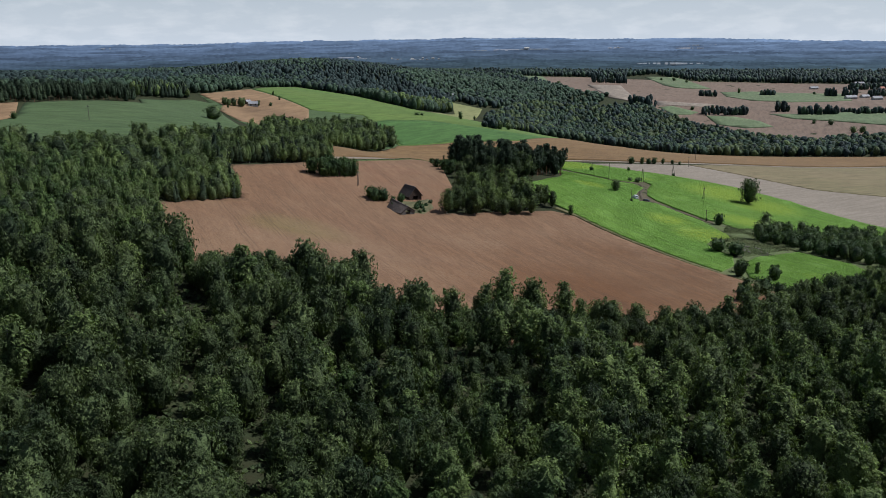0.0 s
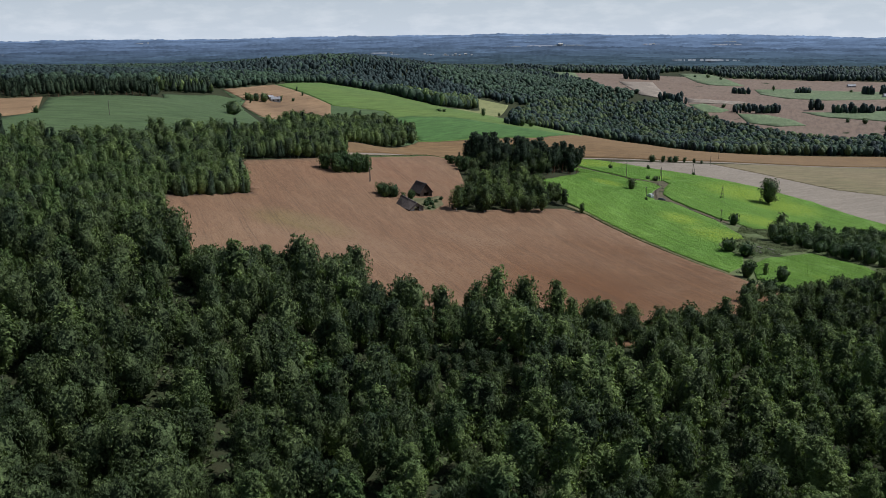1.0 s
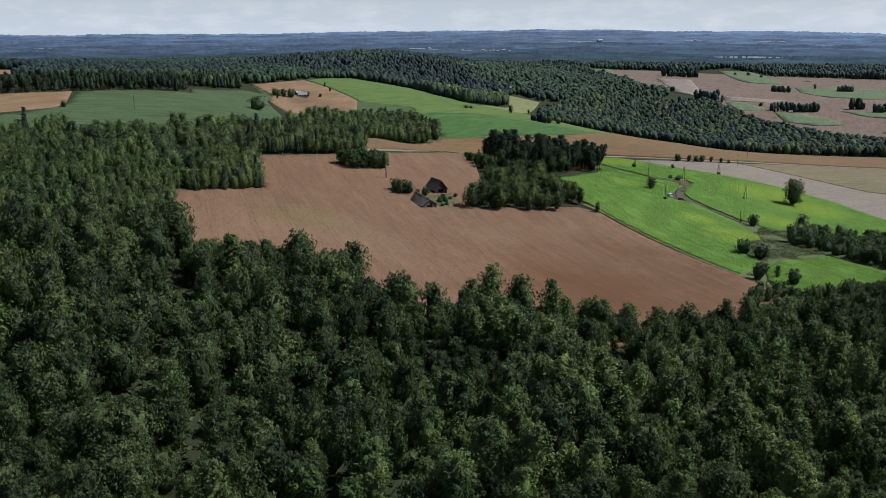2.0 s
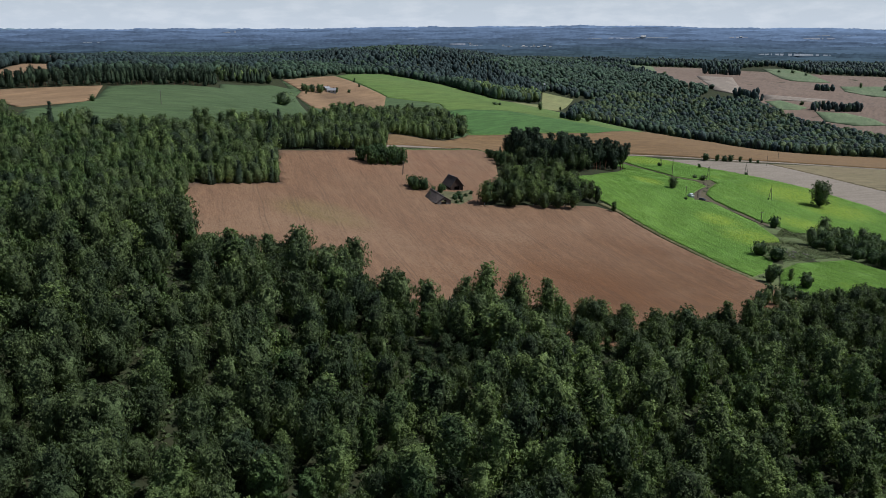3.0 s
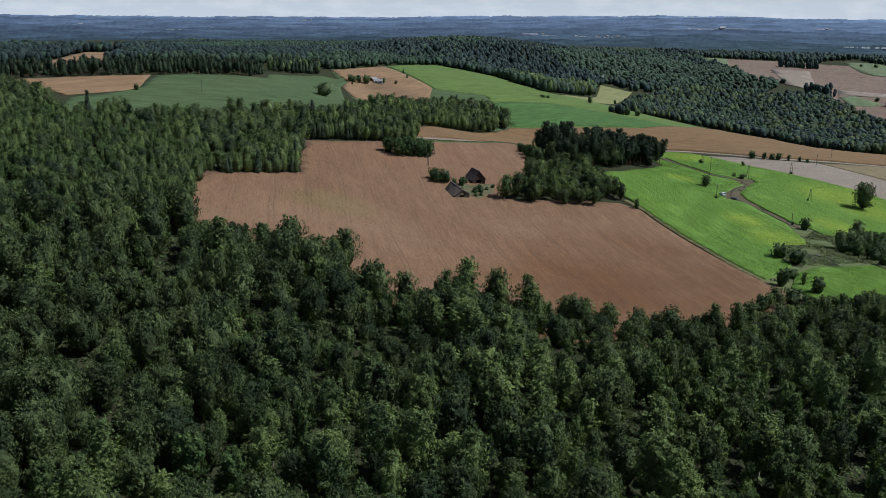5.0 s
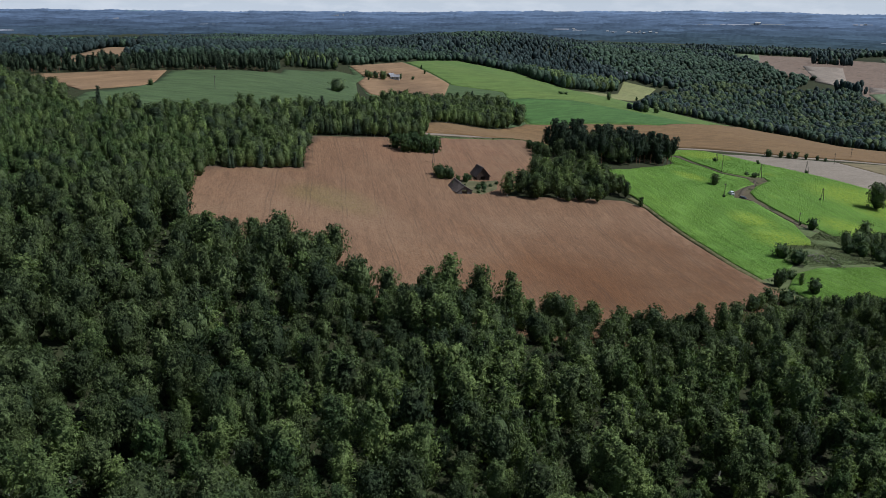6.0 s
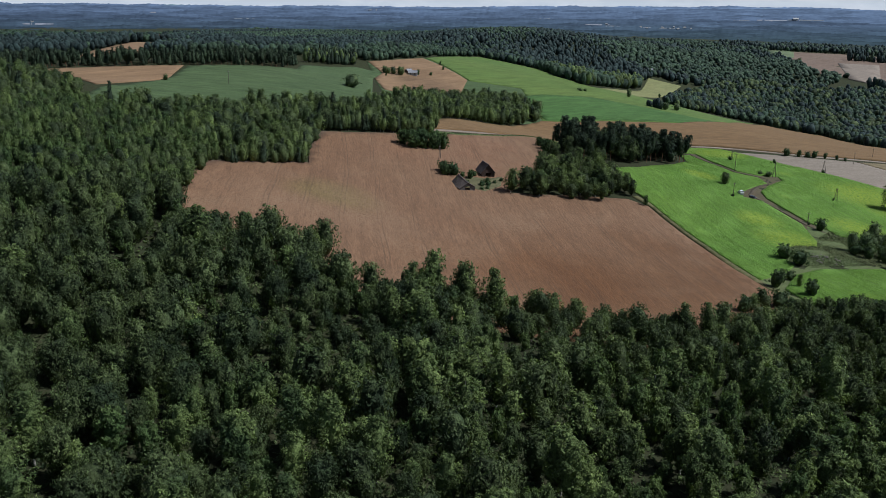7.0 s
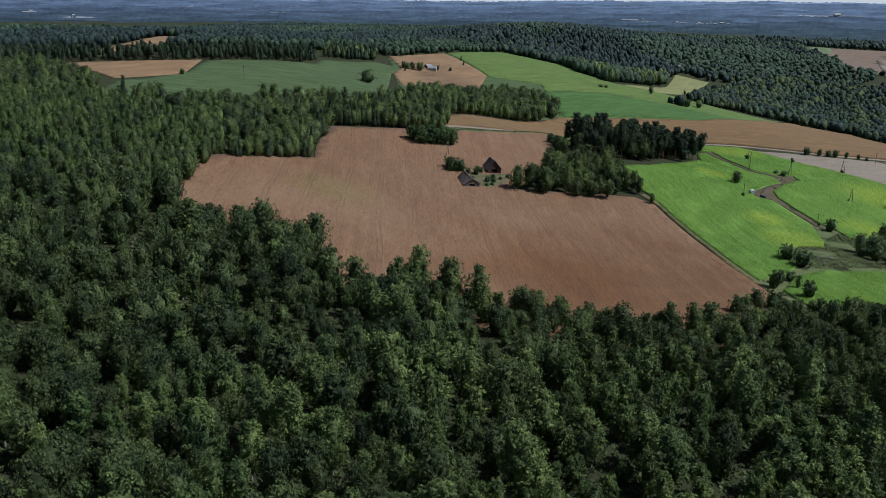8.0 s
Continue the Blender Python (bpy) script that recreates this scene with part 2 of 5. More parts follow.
        k = n.new("ShaderNodeMath")
        k.operation = "MULTIPLY"
        l.new(lines, k.inputs[0])
        l.new(broken, k.inputs[1])
        k2 = n.new("ShaderNodeMath")
        k2.operation = "MULTIPLY"
        k2.inputs[1].default_value = 0.34
        l.new(k.outputs[0], k2.inputs[0])
        c = mixed(n, l, k2.outputs[0], c, (0.055, 0.036, 0.023))
    l.new(c, b.inputs["Base Color"])
    b.inputs["Roughness"].default_value = rough
    b.inputs["Specular IOR Level"].default_value = 0.2
    b.inputs["Sheen Weight"].default_value, b.inputs["Sheen Roughness"].default_value = sheen, 0.4
    b.inputs["Sheen Tint"].default_value = (1.0, 0.86, 0.74, 1)
    if bump:
        bumped(n, l, b, fine, bump, 0.3)
    if through_light:
        t = n.new("ShaderNodeBsdfTranslucent")
        l.new(c, t.inputs["Color"])
        s = n.new("ShaderNodeMixShader")
        s.inputs[0].default_value = through_light
        l.new(b.outputs[0], s.inputs[1])
        l.new(t.outputs[0], s.inputs[2])
        l.new(s.outputs[0], n["Material Output"].inputs["Surface"])
    return m


BLOOM = ((208, 590, 38), (228, 560, 30), (150, 442, 24), (134, 470, 16), (190, 500, 22), (112, 670, 26), (100, 540, 14))   # places of most flowers in the crop
ROW = 29.0       # degrees from +y to the left along which the near fields are worked
WHEAT = field_material("ripe_wheat", (0.146, 0.082, 0.044), (0.172, 0.104, 0.060), (0.116, 0.062, 0.033), -25.0, 1.2, 16.0,
                       (0.190, 0.120, 0.070), (0.52, 0.74), sheen=0.07,
                       patches=((105, 330, 95, (0.80, 0.72, 0.60)), (40, 300, 60, (0.90, 0.82, 0.72)), (-58, 330, 26, (0.86, 1.06, 0.80)), (-40, 480, 70, (1.08, 1.04, 1.06))))
GRAIN = field_material("ripe_grain_strip", (0.150, 0.092, 0.042), (0.128, 0.080, 0.037), (0.165, 0.108, 0.054), 65.0, 0.5)
HAY = field_material("mown_hay_rows", (0.200, 0.165, 0.130), (0.175, 0.140, 0.108), (0.220, 0.185, 0.150), 30.0, 0.2, 14.0)
DRY_GRASS = field_material("dry_weedy_grass", (0.088, 0.084, 0.040), (0.118, 0.098, 0.056), (0.070, 0.080, 0.034), 30.0, 0.5)
STUBBLE = field_material("stubble", (0.159, 0.126, 0.070), (0.122, 0.114, 0.055), (0.184, 0.144, 0.086), 70.0, 0.4)
BARE = field_material("bare_soil", (0.202, 0.170, 0.134), (0.172, 0.144, 0.110), (0.218, 0.184, 0.147), 60.0, 1.8, bump=0.2)
CROP = field_material("green_crop", (0.111, 0.207, 0.035), (0.134, 0.226, 0.037), (0.092, 0.180, 0.031), -ROW, 0.9, 0.0,
                      (0.24, 0.31, 0.040), (0.62, 0.78), bump=0.8, spots_at=BLOOM)
CROP_LEAF = field_material("crop_leaf", (0.127, 0.238, 0.040), (0.157, 0.256, 0.041), (0.103, 0.199, 0.033), -ROW, 0.9, 0.0,
                           (0.27, 0.36, 0.045), (0.62, 0.78), bump=0.0, spots_at=BLOOM, through_light=0.45)
MEADOW = field_material("meadow", (0.056, 0.086, 0.034), (0.046, 0.074, 0.030), (0.070, 0.098, 0.040), 50.0, 0.25, bump=0.9)
PALE_MEADOW = field_material("pale_meadow", (0.080, 0.130, 0.030), (0.102, 0.138, 0.035), (0.067, 0.115, 0.029), 40.0, 0.25)
MOWN = field_material("mown_meadow", (0.161, 0.165, 0.065), (0.138, 0.153, 0.062), (0.191, 0.184, 0.084), 40.0, 0.25)
TAN = field_material("far_ripe_field", (0.146, 0.102, 0.074), (0.170, 0.128, 0.096), (0.118, 0.084, 0.063), 20.0, 0.15)
TAN_ORANGE = field_material("orange_ripe_field", (0.190, 0.120, 0.064), (0.225, 0.150, 0.088), (0.150, 0.096, 0.054), 20.0, 0.15, bump=0.6,
                            patches=((-140, 700, 40, (0.74, 0.74, 0.76)),))
TRACK = field_material("dirt_track", (0.064, 0.050, 0.033), (0.050, 0.046, 0.026), (0.090, 0.072, 0.050), 20.0, 0.6)
ROAD = field_material("gravel_road", (0.225, 0.180, 0.140), (0.175, 0.140, 0.108), (0.270, 0.220, 0.175), 70.0, 0.3)
GRASS = field_material("rough_grass", (0.080, 0.104, 0.038), (0.115, 0.125, 0.052), (0.062, 0.086, 0.032), 30.0, 0.5,
                       0.0, (0.115, 0.099, 0.054), (0.52, 0.72))

FAR_GREEN = field_material("far_pasture", (0.098, 0.132, 0.064), (0.126, 0.140, 0.080), (0.080, 0.116, 0.054), 20.0, 0.15)
LOW_CROP = field_material("low_crop", (0.052, 0.108, 0.028), (0.062, 0.118, 0.032), (0.044, 0.095, 0.026), 40.0, 0.3)
MARGIN = field_material("margin_grass", (0.086, 0.084, 0.034), (0.112, 0.098, 0.044), (0.070, 0.076, 0.028), 30.0, 0.5)
WORN = field_material("worn_soil", (0.074, 0.059, 0.034), (0.090, 0.070, 0.042), (0.059, 0.054, 0.027), 30.0, 0.5, 0.0, (0.085, 0.115, 0.035), (0.46, 0.70))


def ground_material():
    """Rough grass in the open, with leaf litter drifting through it."""
    m, n, l, b = material("ground_cover")
    p = position(n)
    wide = noised(n, l, p, 0.008, 4.0, 0.38, 0.62)
    fine = noised(n, l, p, 0.35, 5.0, 0.3, 0.7)
    c = mixed(n, l, wide, (0.024, 0.031, 0.015), (0.038, 0.048, 0.021))
    c = mixed(n, l, fine, c, (0.032, 0.032, 0.016))
    l.new(c, b.inputs["Base Color"])
    b.inputs["Roughness"].default_value = 0.95
    b.inputs["Specular IOR Level"].default_value = 0.1
    bumped(n, l, b, fine, 0.6, 0.4)
    return m


GROUND = ground_material()


def distance_material(name, wood, open_land):
    m, n, l, b = material(name)
    p = position(n)
    a = noised(n, l, turned(n, l, p, 0.0, (0.006, 0.006, 0.05)), 1.0, 5.0, 0.42, 0.62, 0.65)
    fine = noised(n, l, turned(n, l, p, 0.0, (0.03, 0.03, 0.16)), 1.0, 5.0, 0.35, 0.65, 0.7)
    pale = noised(n, l, turned(n, l, p, 0.0, (0.006, 0.0012, 0.06)), 1.0, 3.0, 0.62, 0.74)
    c = mixed(n, l, fine, wood, tuple(0.70 * v for v in wood))
    c = mixed(n, l, a, c, tuple(1.3 * v for v in wood))
    c = mixed(n, l, pale, c, open_land)
    l.new(c, b.inputs["Base Color"])
    b.inputs["Roughness"].default_value = 1.0
    b.inputs["Specular IOR Level"].default_value = 0.0
    return m


# ---- the lie of the land ----
BUMPS = ([(x, y, 90) for x in (-210, -120, -30, 60, 150, 240) for y in (130, 235, 340, 445, 550, 655)]
         + [(x, y, 190) for x in (-250, -50, 150, 350) for y in (850, 1060, 1270)]
         + [(x, y, 450) for x in (-500, 0, 500) for y in (0, 600, 1200, 1800)]
         + [(x, y, 1100) for x in (-1200, 0, 1200) for y in (800, 2400)]
         + [(-330, 1040, 120), (-190, 1330, 165), (-90, 1580, 165), (-680, 1000, 160)])
RISE = [
    0.3, 2.1, 3.7, 1.8, 6.8, -3.9, -2.1, 6.3, 0.2, -9.1, 1.8, -8.2,
    -3.7, -0.3, -3.6, -4.8, 5.6, -21.4, 1.1, -3.2, -5.8, -8.0, 7.7, -15.1,
    -0.1, -3.7, -0.9, -5.6, 2.3, -0.3, -3.1, -4.4, 3.0, -4.2, -13.8, 1.2,
    6.3, -10.6, 20.7, 12.3, -2.1, 15.8, -4.4, -26.0, -10.9, -2.2, -5.6, -11.6,
    19.7, 45.2, -10.6, 17.1, -12.0, 9.7, 11.0, 12.2, -3.1, -30.1, -7.8, -23.8,
    18.1, 1.4, 2.7, 8.7, -7.5, -13.6, 4.0, 5.0, 13.0, -22.0]
CX, CY, CS = (np.array(v, float) for v in zip(*BUMPS))
RISE = np.array(RISE)


def land(x, y):
    """The ground's height: broad, overlapping swells."""
    x, y = np.asarray(x, float), np.asarray(y, float)
    out = np.zeros(np.broadcast(x, y).shape)
    for a, b, s, k in zip(CX, CY, CS, RISE):
        out = out + k * np.exp(-((x - a) ** 2 + (y - b) ** 2) / (2 * s * s))
    return out


def inside(poly, x, y):
    """Which points lie in a plan outline."""
    x, y = np.asarray(x, float), np.asarray(y, float)
    hit = np.zeros(x.shape, bool)
    for (x0, y0), (x1, y1) in zip(poly, poly[1:] + poly[:1]):
        if y0 != y1:
            hit ^= ((y0 > y) != (y1 > y)) & (x < (x1 - x0) * (y - y0) / (y1 - y0) + x0)
    return hit


def mesh_of(name, verts, faces, mats, slots=None, smooth=False):
    """A mesh from arrays: verts n x 3, faces m x 3 or m x 4 (or a list of such arrays)."""
    groups = faces if isinstance(faces, list) else [faces]
    groups = [np.asarray(g, np.int32) for g in groups if len(g)]
    me = bpy.data.meshes.new(name)
    verts = np.asarray(verts, np.float32)
    sizes = np.concatenate([np.full(len(g), g.shape[1], np.int32) for g in groups])
    loops = np.concatenate([g.ravel() for g in groups])
    me.vertices.add(len(verts))
    me.vertices.foreach_set("co", verts.ravel())
    me.loops.add(len(loops))
    me.loops.foreach_set("vertex_index", loops)
    me.polygons.add(len(sizes))
    me.polygons.foreach_set("loop_start", np.r_[0, np.cumsum(sizes)[:-1]].astype(np.int32))
    if slots is not None:
        me.polygons.foreach_set("material_index", np.asarray(slots, np.int32))
    me.polygons.foreach_set("use_smooth", np.broadcast_to(np.asarray(smooth, bool), (len(sizes),)).copy())
    for m in mats:
        me.materials.append(m)
    me.update(calc_edges=True)
    me.validate()
    return me


def part(name, bm, mat, parent, label=""):
    """Links a bmesh as one mesh object under a thing or a part."""
    me = bpy.data.meshes.new(name)
    bm.to_mesh(me)
    bm.free()
    me.materials.append(mat)
    ob = new(name, me)
    ob.parent = parent
    return tagged(ob, label)


def thing(name, x, y, z, turn, label, category, group="", kind=""):
    ob = new(name)
    ob.matrix_basis = pose(x, y, z, 0, 0, turn)
    ob.empty_display_size = 0.3
    return tagged(ob, label, category, group, kind)


def spaced(core, step, reach, grow, cap):
    """Grid lines: even in the core, wider and wider outside it."""
    a = list(np.arange(core[0], core[1] + 0.1, step))
    s, v = step, a[-1]
    while v < reach[1]:
        s = min(s * grow, cap)
        v += s
        a.append(v)
    s, v = step, a[0]
    while v > reach[0]:
        s = min(s * grow, cap)
        v -= s
        a.insert(0, v)
    return np.array(a)


gx = spaced((-420, 520), 9, (-4700, 4700), 1.10, 90)
gy = spaced((-40, 1150), 9, (-1500, 4850), 1.10, 60)
X, Y = np.meshgrid(gx, gy)
Z = land(X, Y)
idx = np.arange(X.size).reshape(X.shape)
quads = np.stack([idx[:-1, :-1], idx[:-1, 1:], idx[1:, 1:], idx[1:, :-1]], -1).reshape(-1, 4)
ground = new("ground", mesh_of("ground", np.stack([X, Y, Z], -1).reshape(-1, 3), quads, [GROUND], smooth=True))
tagged(ground, "rolling ground of rough grass and leaf litter under woods", "ground", kind="structure")

FIELDS = []


def field(name, outline, mat, rise, label, category="field", cell=6.0, uneven=0.08):
    """A crop standing over the ground within a plan outline: a draped top with a skirt down to the soil."""
    bm = bmesh.new()
    face = bm.faces.new([bm.verts.new((x, y, 0)) for x, y in outline])
    if face.calc_area() and face.normal.z < 0:
        face.normal_flip()
    xs, ys = [p[0] for p in outline], [p[1] for p in outline]
    for axis, lo, hi in ((0, min(xs), max(xs)), (1, min(ys), max(ys))):
        for v in np.arange(math.floor(lo / cell) * cell + cell, hi, cell):
            co, no = [0, 0, 0], [0, 0, 0]
            co[axis], no[axis] = float(v) + 0.013, 1
            bmesh.ops.bisect_plane(bm, geom=bm.verts[:] + bm.edges[:] + bm.faces[:], plane_co=co, plane_no=no)
    bm.normal_update()
    for f in bm.faces:
        if f.normal.z < 0:
            f.normal_flip()
    top = [v for v in bm.verts]
    hs = land(np.array([v.co.x for v in top]), np.array([v.co.y for v in top]))
    for v, z in zip(top, hs):
        v.co.z = float(z) + rise + uneven * noise.noise((v.co.x * 0.09, v.co.y * 0.09, 3.1)) * 3
    rim = [e for e in bm.edges if e.is_boundary]
    low = bmesh.ops.extrude_edge_only(bm, edges=rim)
    for v in low["geom"]:
        if isinstance(v, bmesh.types.BMVert):
            v.co.z -= rise + 0.6
    bmesh.ops.triangulate(bm, faces=[f for f in bm.faces if len(f.verts) > 4])
    me = bpy.data.meshes.new(name)
    bm.to_mesh(me)
    bm.free()
    me.materials.append(mat)
    for pgn in me.polygons:
        pgn.use_smooth = True
    ob = new(name, me)
    FIELDS.append(outline)
    return tagged(ob, label, category, kind="structure")


def ribbon(line, width):
    """The outline of a strip along a line in plan."""
    left, right = [], []
    for i, (x, y) in enumerate(line):
        a, b = Vector(line[max(i - 1, 0)]), Vector(line[min(i + 1, len(line) - 1)])
        d = (b - a).normalized()
        left.append((x - d.y * width / 2, y + d.x * width / 2))
        right.append((x + d.y * width / 2, y - d.x * width / 2))
    return right + left[::-1]


wheat_outline = [(-60, 228), (-90, 248), (-117, 314), (-92, 371), (-104, 394), (-117, 436), (-82, 476), (-60, 496), (-33, 536), (-13, 582),
                 (-1, 545), (3, 500), (8, 462), (2, 420), (38, 442), (63, 454), (75, 449), (105, 400), (127, 361), (148, 322), (112, 268),
                 (60, 243), (20, 228), (-20, 232)]
crop_a = [(70, 464), (56, 478), (46, 505), (62, 520), (82, 556), (90, 590), (84, 640), (90, 650), (104, 608), (121, 577), (137, 576), (142, 563), (134, 545), (126, 522),
          (126, 508), (137, 510), (157, 480), (162, 450), (161, 441), (149, 433), (142, 423), (141, 412), (147, 397), (141, 378), (130, 364), (108, 404), (78, 452)]
crop_b = [(86, 660), (84, 686), (113, 692), (130, 679), (158, 654), (188, 640), (208, 630), (228, 618), (256, 587), (277, 537), (292, 500), (275, 488), (225, 478), (200, 470), (188, 478), (176, 472), (168, 484),
          (161, 488), (140, 519), (137, 533), (144, 560), (153, 585), (151, 598), (138, 588), (123, 588), (106, 622), (94, 662)]
crop_c = [(146, 380), (158, 396), (171, 404), (188, 415), (203, 388), (203, 352), (174, 335), (150, 338), (140, 355)]
field("wheat_field", wheat_outline, WHEAT, 0.7, "ripe reddish-brown wheat field with wheel tracks")
field("green_field", crop_a, CROP, 0.6, "bright green flowering crop with yellow patches", cell=4.0)
field("green_field", crop_b, CROP, 0.6, "bright green crop beside bare soil, yellow in places", cell=4.0)
field("green_field", crop_c, CROP, 0.6, "bright green crop patch below the grassy knoll", cell=4.0)
field("grain_strip", [(-72, 503), (-33, 542), (-10, 590), (10, 650), (60, 692), (107, 702), (181, 706), (266, 740), (440, 804), (620, 890), (640, 960),
                      (480, 890), (345, 903), (252, 900), (225, 1008), (160, 1005), (120, 835), (75, 772), (10, 736), (-37, 700), (-65, 615),
                      (-79, 531)], GRAIN, 0.8, "orange-brown ripe grain strip along a gravel road")
field("stubble_field", [(216, 704), (266, 728), (440, 792), (560, 840), (560, 700), (440, 600), (345, 607), (292, 630), (246, 675)], STUBBLE, 0.25,
      "dry yellow-green stubble field")
field("bare_field", [(118, 684), (160, 692), (190, 697), (214, 704), (247, 678), (293, 633), (346, 610), (440, 603), (440, 470), (288, 500), (268, 535),
                     (248, 583), (220, 612), (185, 630), (148, 650)], BARE, 0.15, "pale bare sandy soil field")
field("meadow", [(-128, 540), (-158, 455), (-222, 350), (-242, 400), (-234, 452), (-253, 503), (-213, 589), (-228, 625), (-209, 690), (-184, 695), (-178, 660)], MEADOW, 0.5,
      "dark green meadow between woods")
field("meadow", [(-185, 816), (-168, 955), (-88, 940), (-60, 890), (-20, 868), (20, 905), (55, 925), (140, 965), (150, 1000), (119, 836), (74, 774),
                 (10, 738), (-36, 703), (-73, 775), (-119, 755)], PALE_MEADOW, 0.5, "light green meadow on a slope")
field("ripe_field", [(-214, 733), (-187, 812), (-121, 755), (-112, 700), (-128, 650), (-152, 622), (-178, 664), (-184, 697)], TAN_ORANGE, 0.5, "orange ripe field round a farmstead")
field("ripe_field", [(-310, 425), (-257, 503), (-234, 452), (-250, 405)], TAN_ORANGE, 0.5, "orange ripe field beside dark pines")
field("ripe_field", [(-338, 482), (-372, 560), (-419, 656), (-392, 685), (-358, 620), (-318, 520)], TAN_ORANGE, 0.5, "pale ripe field among woods")
field("mown_meadow", [(-12, 875), (24, 900), (40, 1010), (60, 1190), (16, 1170), (18, 1040)], MOWN, 0.4, "pale mown meadow near a white house")
field("far_field", [(228, 2387), (413, 2423), (1141, 2120), (1700, 1800), (1200, 1100), (760, 1012), (605, 1082), (482, 1062), (448, 1140), (400, 1290), (366, 1482),
                    (340, 1640), (280, 1640)], TAN, 0.4, "wide reddish-tan ripe fields beyond the wood", cell=25.0, uneven=0.3)
for outline, mat, text in (([(610, 2480), (640, 2490), (695, 2470), (690, 2292), (664, 2033), (617, 2027), (583, 2056), (575, 2131)], FAR_GREEN, "green strip between ripe fields"),
                           ([(363, 2047), (453, 2085), (392, 1689), (359, 1560), (327, 1600)], HAY, "mown field with pale rows of hay"),
                           ([(651, 1923), (732, 1946), (801, 1888), (906, 1844), (826, 1654), (692, 1625), (629, 1667), (615, 1777)], FAR_GREEN, "green hollow between ripe fields"),
                           ([(557, 1394), (606, 1385), (688, 1398), (857, 1406), (960, 1300), (755, 1146), (661, 1195), (610, 1278), (567, 1327)], FAR_GREEN, "green pasture near the village"),
                           ([(391, 1480), (423, 1503), (446, 1423), (425, 1396), (393, 1394)], FAR_GREEN, "green corner behind the long wood"),
                           ([(448, 1384), (490, 1367), (509, 1306), (505, 1240), (463, 1242), (435, 1287)], FAR_GREEN, "green pasture with single trees"),
                           ([(412, 1582), (455, 1578), (517, 1552), (474, 1503), (425, 1511), (397, 1503)], HAY, "pale mown strip between ripe fields"),
                           ([(229, 2394), (277, 2440), (294, 2368), (275, 2108), (240, 2103), (226, 2179)], FAR_GREEN, "green corner by the wood")):
    field("far_meadow", outline, mat, 1.1, text, cell=25.0)
field("gravel_road", ribbon([(-74, 499), (-32, 539), (-8, 588), (14, 648), (60, 688), (107, 698), (181, 701), (266, 733), (440, 797), (640, 890)], 4.2),
      ROAD, 0.3, "pale gravel road between fields", "road", uneven=0.0)
field("dirt_track", ribbon([(88, 676), (92, 654), (105, 616), (122, 584), (136, 583), (144, 580), (141, 560), (134, 540), (130, 518), (138, 511), (150, 496), (160, 482), (168, 474),
                            (180, 466)], 2.2), TRACK, 0.22, "rutted brown dirt track across green crop", "track", cell=3.0, uneven=0.0)
field("soil_patch", [(86, 690), (84, 650), (100, 590), (120, 500), (150, 460), (166, 446), (180, 476), (168, 494), (146, 528), (168, 600), (168, 618), (130, 610), (112, 650)], WORN, 0.06,
      "worn grass and soil round the poles", "grass", cell=4.0)
field("grass_knoll", [(146, 395), (142, 412), (150, 452), (160, 474), (174, 487), (196, 464), (226, 476), (240, 440), (205, 392), (186, 422), (157, 400)], GRASS,
      0.2, "rough grassy knoll with scattered stones", "grass", cell=4.0, uneven=0.35)
field("field_margin", ribbon([(66, 462), (78, 451), (108, 402), (129, 361), (151, 325)], 4.0), MARGIN, 0.35, "grassy margin between wheat and green crop",
      "grass", cell=4.0)
field("grass_patch", [(-23, 411), (-9, 413), (-4, 428), (-7, 443), (-14, 434), (-24, 430)], DRY_GRASS, 0.75, "overgrown grass between derelict barns", "grass", cell=3.0)
field("grass_patch", [(-14, 566), (-2, 540), (4, 524), (12, 530), (8, 552), (-4, 580)], PALE_MEADOW, 0.85, "bright green grass beside the gravel road", "grass", cell=4.0)
field("field_margin", ribbon([(-74, 492), (-52, 506), (-30, 532), (-14, 575)], 4.0), GRASS, 0.75, "weedy verge along the gravel road", "grass", cell=4.0)
field("rough_grass", [(118, 372), (132, 345), (160, 330), (210, 345), (245, 380), (300, 470), (300, 520), (262, 500), (170, 500), (140, 440)], GRASS, 0.06,
      "rough grass on the knoll and round the thicket", "grass", cell=5.0)
field("green_field", [(-66, 752), (-52, 771), (-9, 804), (47, 815), (119, 820), (75, 776), (10, 741), (-34, 706), (-60, 735)], LOW_CROP, 0.75, "deep green crop below a light meadow", cell=8.0)
field("meadow", [(-192, 690), (-150, 612), (-118, 570), (-70, 640), (-34, 703), (-70, 775), (-122, 762), (-187, 818), (-216, 735)], MEADOW, 0.2, "dark green grass between ripe field and wood", cell=8.0)


# ---- trees ----

def profile(kind, u):
    """How wide the crown is from its foot (u = 0) to its tip (u = 1)."""
    if kind == "birch":
        return np.sin(np.pi * np.clip(u, 0.05, 0.985) ** 0.85) ** 0.62
    if kind == "spruce":
        return np.clip(1.04 - u, 0.03, 1) ** 0.85
    if kind == "pine":
        return np.sin(np.pi * np.clip(0.16 + 0.80 * u, 0, 1)) ** 0.55
    return np.clip(1 - np.abs(1.92 * (u - 0.48)) ** 2.6, 0.03, 1) ** 0.55


